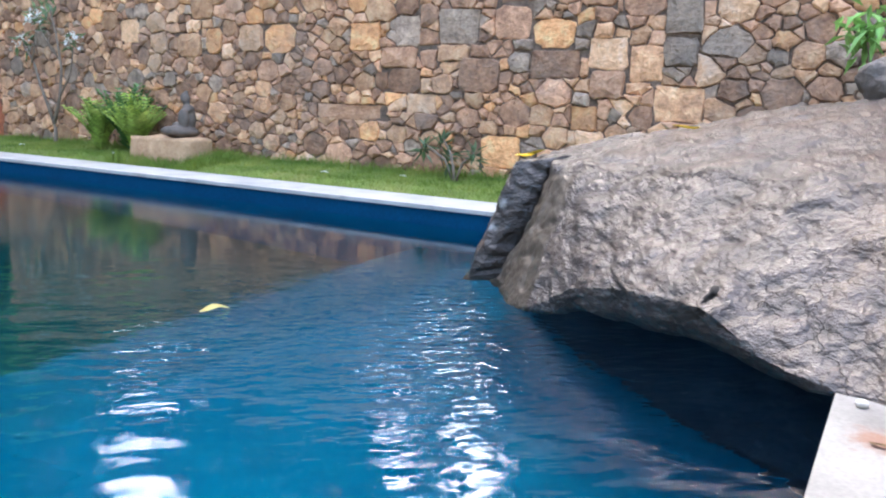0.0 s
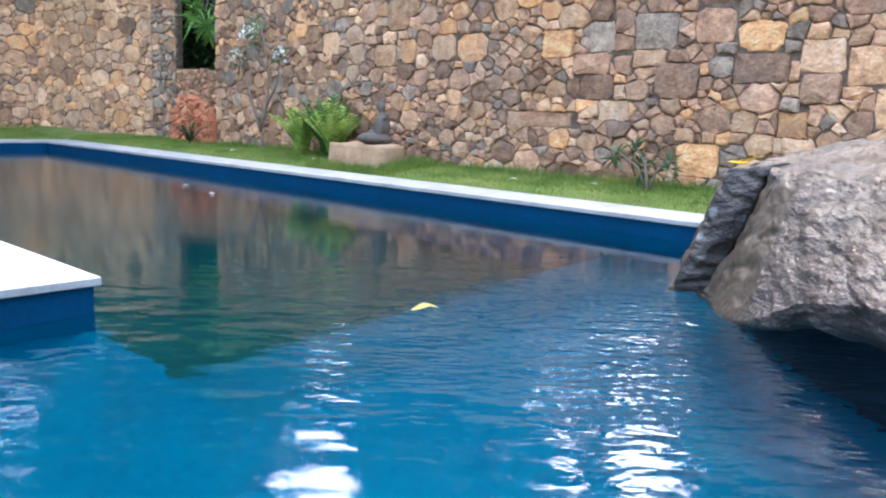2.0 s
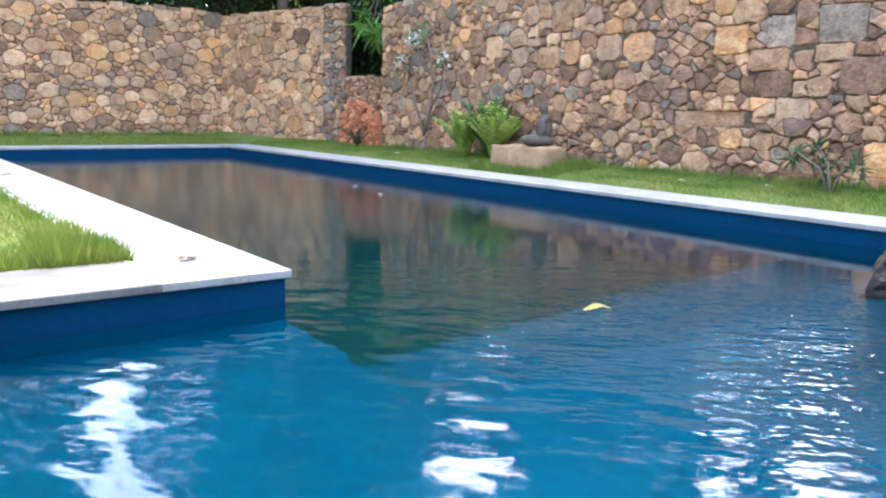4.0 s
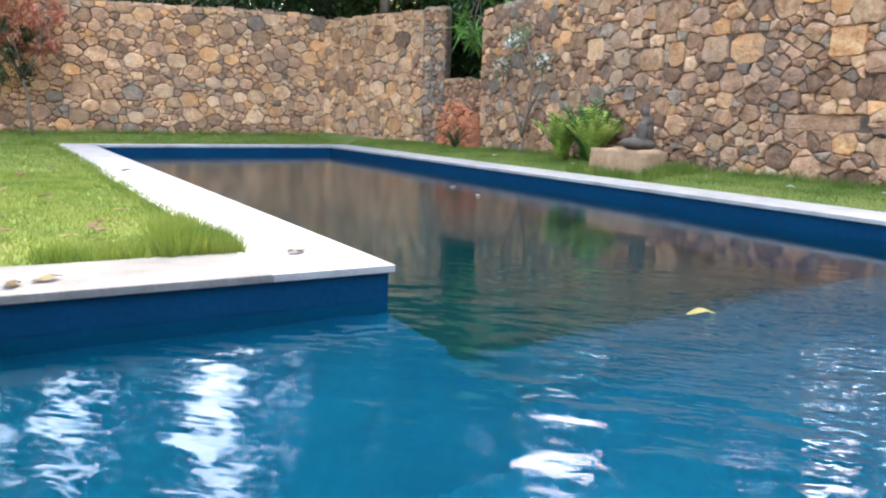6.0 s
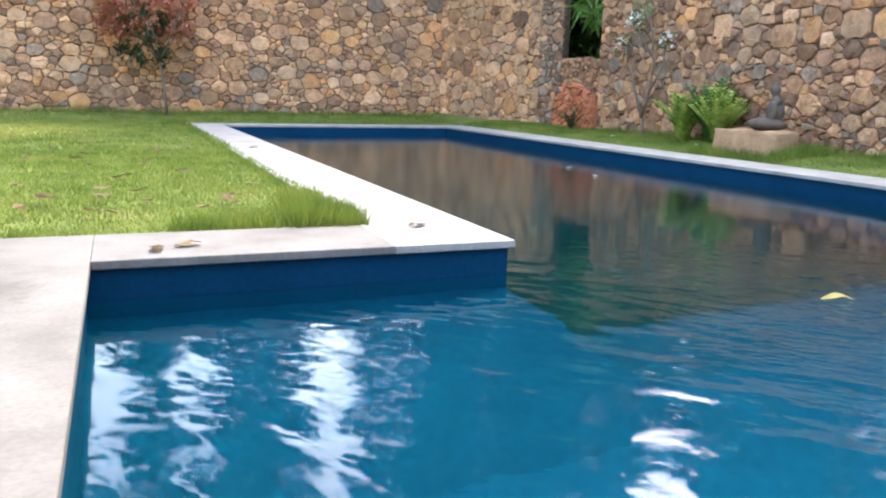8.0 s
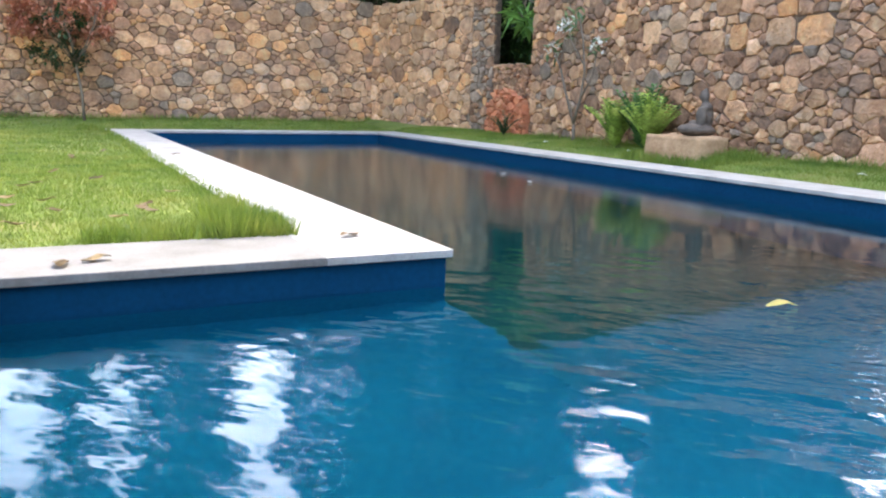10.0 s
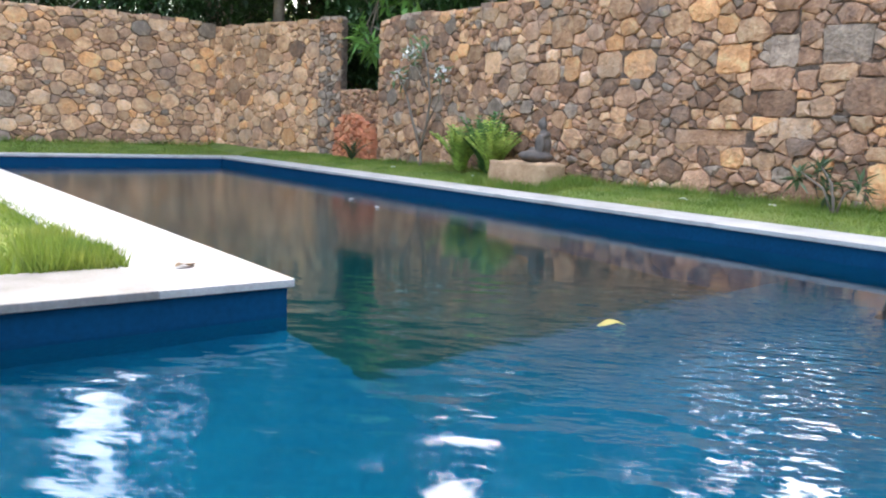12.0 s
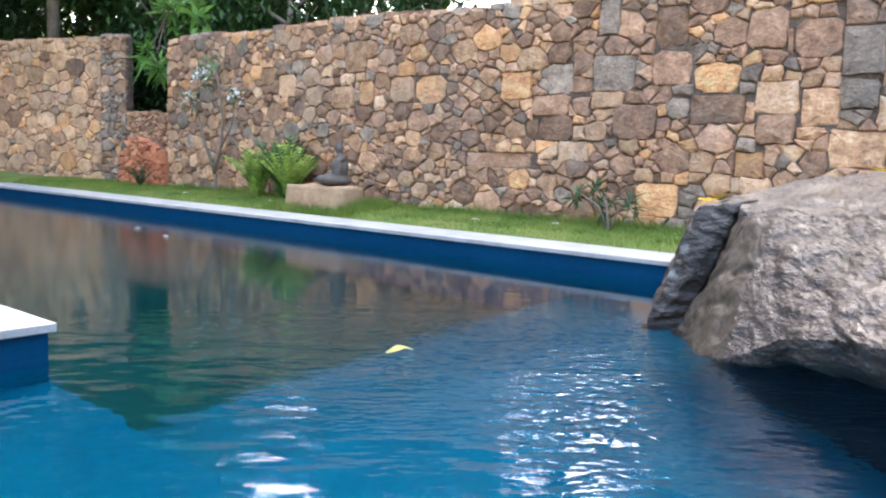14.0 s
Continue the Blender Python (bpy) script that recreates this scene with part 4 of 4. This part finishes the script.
# ---- red masonry in the gateway ----
def red_masonry():
    rm = tagged(new("red_masonry"), "crumbling red laterite masonry filling the gateway", "brickwork")
    part("core", box(box(bmesh.new(), 7.42, 7.9, 9.6, 12.6, -0.1, 1.45), 6.92, 7.40, 10.07, 11.5, -0.1, 0.66), M_BRICK, rm)
    rng = random.Random(81)
    for x, y0, y1, z1 in ((7.40, 9.8, 12.6, 1.52), (6.90, 10.07, 11.62, 0.98)):
        top = wave(z1, 0.12, x) if x > 7 else (lambda u: 0.72 + 0.30 * smoothstep(0.0, 0.55, u) - 0.22 * smoothstep(0.9, 1.5, u))
        for poly, _ in rubble(y1 - y0, top, rng, (), 0.62):
            g = stone_geometry(poly, rng)
            if g:
                raw("laterite_block", [(x - 0.01 - o * 1.3, y1 - u, v) for u, v, o in g[0]], g[1], M_BRICK if x < 7.2 else STONE[rng.choice((PINK, PINK, TAN, BROWN))], rm)
    return rm


red_masonry()
tuft = Leaves()
rg = random.Random(82)
for k in range(700):
    tuft.add(Vector((rg.uniform(7.38, 7.85), rg.uniform(9.9, 12.5), 1.46)), rand_dir(rg, 1.0), rg.uniform(0.08, 0.2), 0.02, 0.1, 0.2)
tagged(tuft.make("grass_tuft", M_GRASS), "short green grass growing on top of the masonry", "grass", "", "stuff")


# ---- slab and statue ----
def sandstone_slab():
    bm = bmesh.new()
    box(bm, 5.92, 6.55, 4.24, 5.40, -0.02, 0.385)
    bmesh.ops.subdivide_edges(bm, edges=bm.edges[:], cuts=9, use_grid_fill=True)
    bm.normal_update()
    for v in bm.verts:
        n = noise.fractal(v.co * 3.1, 0.9, 2.0, 4)
        c = Vector((6.23, 4.82, 0.2))
        q = v.co - c
        round_ = 0.10 * (abs(q.x) / 0.315) ** 4 * (abs(q.y) / 0.58) ** 4
        v.co -= Vector((q.x, q.y, 0)) * round_ * 1.2
        v.co += v.normal * 0.03 * n
    return tagged(part("stone_slab", bm, M_SLAB, None, smooth=True), "rough pinkish sandstone slab on the grass", "stone slab")


sandstone_slab()


def statue():
    bm = bmesh.new()
    for loc, sc, rz in (((-0.06, 0, 0.09), (0.24, 0.34, 0.09), 0), ((-0.14, 0.2, 0.11), (0.17, 0.15, 0.075), 20), ((-0.14, -0.2, 0.11), (0.17, 0.15, 0.075), -20), ((0.03, 0, 0.28), (0.10, 0.14, 0.20), 0), ((0.03, 0, 0.41), (0.085, 0.165, 0.075), 0), ((-0.02, 0.17, 0.28), (0.07, 0.055, 0.15), 0), ((-0.02, -0.17, 0.28), (0.07, 0.055, 0.15), 0), ((-0.10, 0, 0.19), (0.08, 0.14, 0.05), 0), ((0.01, 0, 0.50), (0.045, 0.045, 0.06), 0), ((-0.005, 0, 0.57), (0.066, 0.062, 0.082), 0), ((0.01, 0, 0.65), (0.03, 0.032, 0.03), 0)):
        bmesh.ops.create_icosphere(bm, subdivisions=3, radius=1, matrix=pose(*loc, 0, 0, rz) @ Matrix.Diagonal((*sc, 1)))
    for v in bm.verts:
        v.co += Vector((1, 1, 1)) * 0.006 * noise.noise(v.co * 14)
        v.co.z = max(v.co.z, 0.0)
    lump = part("statue_lump", bm, M_STATUE)
    rm = lump.modifiers.new("weld", "REMESH")
    rm.mode, rm.voxel_size = "VOXEL", 0.014
    whole = bmesh.new()
    whole.from_object(lump, bpy.context.evaluated_depsgraph_get())
    bpy.data.objects.remove(lump)
    ob = tagged(part("statue", whole, M_STATUE, None, smooth=True), "small dark stone statue seated on a slab", "statue")
    ob.matrix_basis = pose(6.28, 4.58, 0.38, 0, 0, -48) @ Matrix.Diagonal((1.05, 0.80, 0.98, 1))


statue()


# ---- grass ----
def grass():
    rng = np.random.default_rng(7)
    vs, n = [], 0
    areas = (
        # x0, x1, y0, y1, count, height, width
        (-7.0, -COP - 0.01, COP + 0.02, 7.0, 90000, 0.028, 0.008),
        (-9.0, -COP - 0.01, 7.0, 16.3, 50000, 0.032, 0.014),
        (-COP, POOL_E + COP, POOL_N + COP, 16.3, 12000, 0.04, 0.014),
        (POOL_E + COP + 0.01, 6.95, -2.2, 14.1, 45000, 0.035, 0.009),
    )
    out = []
    for x0, x1, y0, y1, count, h, w in areas:
        out.append(np.c_[rng.uniform(x0, x1, count), rng.uniform(y0, y1, count), h * rng.uniform(0.5, 1.4, count), np.full(count, w)])
    # taller tufts over the coping's edges, at the walls' feet and round the slab
    for x0, x1, y0, y1, count, h in ((-1.75, -0.66, 0.66, 1.0, 1500, 0.09), (-1.1, -0.62, 0.64, 1.25, 2600, 0.15), (-0.95, -0.64, 1.25, 2.0, 1200, 0.10), (-0.80, -0.62, 2.0, 13.5, 2600, 0.07), (6.7, 6.98, -2, 9.6, 3500, 0.11), (-9, 6, 16.1, 16.38, 4200, 0.14), (5.76, 5.93, 3.9, 5.7, 1300, 0.12), (5.9, 6.6, 3.8, 4.26, 900, 0.14), (-1.2, -0.7, 13.6, 14.2, 500, 0.12), (-7, -2.2, 0.66, 0.8, 1800, 0.055)):
        out.append(np.c_[rng.uniform(x0, x1, count), rng.uniform(y0, y1, count), h * rng.uniform(0.4, 1.3, count), np.full(count, 0.011)])
    g = np.vstack(out)
    keep = ~((g[:, 0] > 5.94) & (g[:, 0] < 6.52) & (g[:, 1] > 4.27) & (g[:, 1] < 5.36))
    g = g[keep]
    patch = np.array([noise.noise(Vector((x * 1.1, y * 1.1, 3))) for x, y in g[:, :2]])
    g[:, 2] *= 1 + 0.5 * patch
    z = np.array([ground_z(x, y) for x, y in g[:, :2]])
    a = rng.uniform(0, 6.28, len(g))
    lx, ly = rng.normal(0, 0.35, len(g)) * g[:, 2], rng.normal(0, 0.35, len(g)) * g[:, 2]
    dx, dy = np.cos(a) * g[:, 3] / 2, np.sin(a) * g[:, 3] / 2
    v = np.empty((len(g), 3, 3))
    v[:, 0] = np.c_[g[:, 0] - dx, g[:, 1] - dy, z]
    v[:, 1] = np.c_[g[:, 0] + dx, g[:, 1] + dy, z]
    v[:, 2] = np.c_[g[:, 0] + lx, g[:, 1] + ly, z + g[:, 2]]
    f = np.arange(len(g) * 3).reshape(-1, 3)
    ob = raw("grass", v.reshape(-1, 3).tolist(), f.tolist(), M_GRASS)
    tagged(ob, "short bright green lawn grass with uneven tufts", "grass", kind="stuff")


grass()


# ---- leaves lying about ----
def lying_leaf(name, length, width, material, label, group, seed):
    rng = random.Random(seed)
    bm = bmesh.new()
    rows = []
    for i in range(7):
        t = i / 6
        w = width / 2 * math.sin(math.pi * (0.06 + 0.9 * t)) ** 0.8
        lift = 0.10 * length * math.sin(t * 3.1 + seed) ** 2
        rows.append([bm.verts.new(((t - 0.5) * length, s * w, lift + abs(s) * 0.25 * w + rng.uniform(0, 0.004))) for s in (-1, 0, 1)])
    for a, b in zip(rows, rows[1:]):
        for k in range(2):
            bm.faces.new((a[k], a[k + 1], b[k + 1], b[k]))
    bmesh.ops.solidify(bm, geom=bm.faces[:], thickness=0.002)
    ob = part(name, bm, material, None, smooth=True)
    return tagged(ob, label, "leaf", group)


dry = lying_leaf("fallen_leaf", 0.13, 0.08, M_DRY, "curled dry brown leaf lying on the lawn", "fallen leaves on the lawn", 2)
rl = random.Random(17)
DRY = [(-2.2, 1.3), (-2.5, 1.9), (-1.9, 2.2), (-3.0, 1.6), (-2.75, 2.7), (-2.05, 3.1), (-1.35, 1.7), (-3.5, 2.3), (-3.2, 3.4), (-2.3, 4.2), (-1.5, 3.6), (-3.9, 4.0), (-2.9, 5.2), (-1.6, 5.8), (-4.2, 6.3), (-2.4, 7.4), (-1.05, 2.5), (-3.4, 8.6), (-1.2, 7.0), (-2.15, 2.35), (-2.6, 1.45)]
DRY += [(rl.uniform(-3.8, -1.2), 1.0 + 5.5 * rl.random() ** 1.5) for _ in range(16)]
for i, (x, y) in enumerate(DRY):
    m = pose(x, y, ground_z(x, y) + 0.06, rl.uniform(-12, 12), rl.uniform(-12, 12), rl.uniform(0, 360))
    if i == 0:
        dry.matrix_basis = m
    else:
        copy_thing(dry, m)
grey = lying_leaf("fallen_leaf", 0.15, 0.07, M_DRY, "dry grey-brown leaf lying on the white coping", "fallen leaves on the coping", 4)
for i, (x, y) in enumerate([(-0.357, 0.514), (-1.87, 0.16), (-0.38, 6.8), (-1.72, 0.22)]):
    m = pose(x, y, 0.004, 0, 0, 25 + 60 * i)
    if i == 0:
        grey.matrix_basis = m
    else:
        copy_thing(grey, m)
yl = lying_leaf("floating_leaf", 0.17, 0.085, M_YELLOW, "pale yellow leaf floating on the water", "floating leaves", 3)
yl.matrix_basis = pose(1.40, -1.03, ZW + 0.004, 0, 0, -20)
fl = lying_leaf("floating_petal", 0.12, 0.06, M_PETAL, "small white petal floating on the water", "floating petals", 5)
fl.matrix_basis = pose(3.77, 5.66, ZW + 0.004, 0, 0, 10)
copy_thing(fl, pose(3.52, 4.61, ZW + 0.004, 0, 0, 70))
pt = lying_leaf("fallen_petal", 0.10, 0.07, M_PETAL, "white fallen blossom lying in the grass", "fallen blossoms", 6)
for i, (x, y) in enumerate([(5.95, 7.9), (5.95, 5.7), (6.2, 0.9), (6.0, 1.9)]):
    m = pose(x, y, ground_z(x, y) + 0.06, 0, 0, 40 * i)
    if i == 0:
        pt.matrix_basis = m
    else:
        copy_thing(pt, m)


# ---- small things on the boulder and the deck ----
def top_of(obs, x, y):
    """The height of the highest of these meshes at a place in plan."""
    best = 0.0
    for ob in obs:
        hit, p, _, _ = ob.ray_cast(Vector((x, y, 6)), Vector((0, 0, -1)))
        if hit:
            best = max(best, p.z)
    return best


ROCKS = list(boulder.children)


def cobble(x, y, r, label, seed):
    bm = bmesh.new()
    bmesh.ops.create_icosphere(bm, subdivisions=4, radius=r)
    for v in bm.verts:
        v.co += v.co.normalized() * r * 0.28 * noise.fractal(v.co * 1.6 / r * 0.5 + Vector((seed, 0, 0)), 0.9, 2.0, 5)
        v.co.z *= 0.8
    ob = tagged(part("loose_rock", bm, M_LOOSE, None, smooth=True), label, "rock")
    ob.location = (x, y, top_of(ROCKS, x, y) + r * 0.62)
    return ob


M_LOOSE = mat("loose_rock", [(0.07, 0.055, 0.045), (0.15, 0.12, 0.10)], 7, 0.7, 0.9, 30, depth=0.02)
cobble(5.15, -4.02, 0.23, "rounded brown rock resting on top of the boulder", 2)

M_BRIGHT = leaf_mat("bright_yellow_leaf", [(0.66, 0.46, 0.02), (0.80, 0.62, 0.05)], 0.1, 0.3)
bright = lying_leaf("fallen_leaf", 0.24, 0.11, M_BRIGHT, "yellow fallen leaf lying on the boulder", "yellow leaves on the boulder", 8)
bright.matrix_basis = pose(3.60, -1.87, top_of(ROCKS, 3.60, -1.87) + 0.015, 0, -10, -40)
copy_thing(bright, pose(4.55, -2.78, top_of(ROCKS, 4.55, -2.78) + 0.012, 0, 0, -50) @ Matrix.Diagonal((1.7, 0.9, 1, 1)))


def pebble():
    bm = bmesh.new()
    bmesh.ops.create_icosphere(bm, subdivisions=3, radius=0.022)
    for v in bm.verts:
        v.co *= 1 + 0.25 * noise.noise(v.co * 30)
        v.co.z *= 0.7
    ob = tagged(part("pebble", bm, M_PALE, None, smooth=True), "small pale pebble on the deck beside the boulder", "pebble")
    ob.location = (1.30, -4.16, 0.013)


M_PALE = mat("pale_pebble", [(0.45, 0.41, 0.35), (0.62, 0.58, 0.52)], 20, 0.8, 0.4, 60)
pebble()
copy_thing(grey, pose(0.95, -4.22, 0.004, 0, 0, 70) @ Matrix.Scale(0.35, 4))
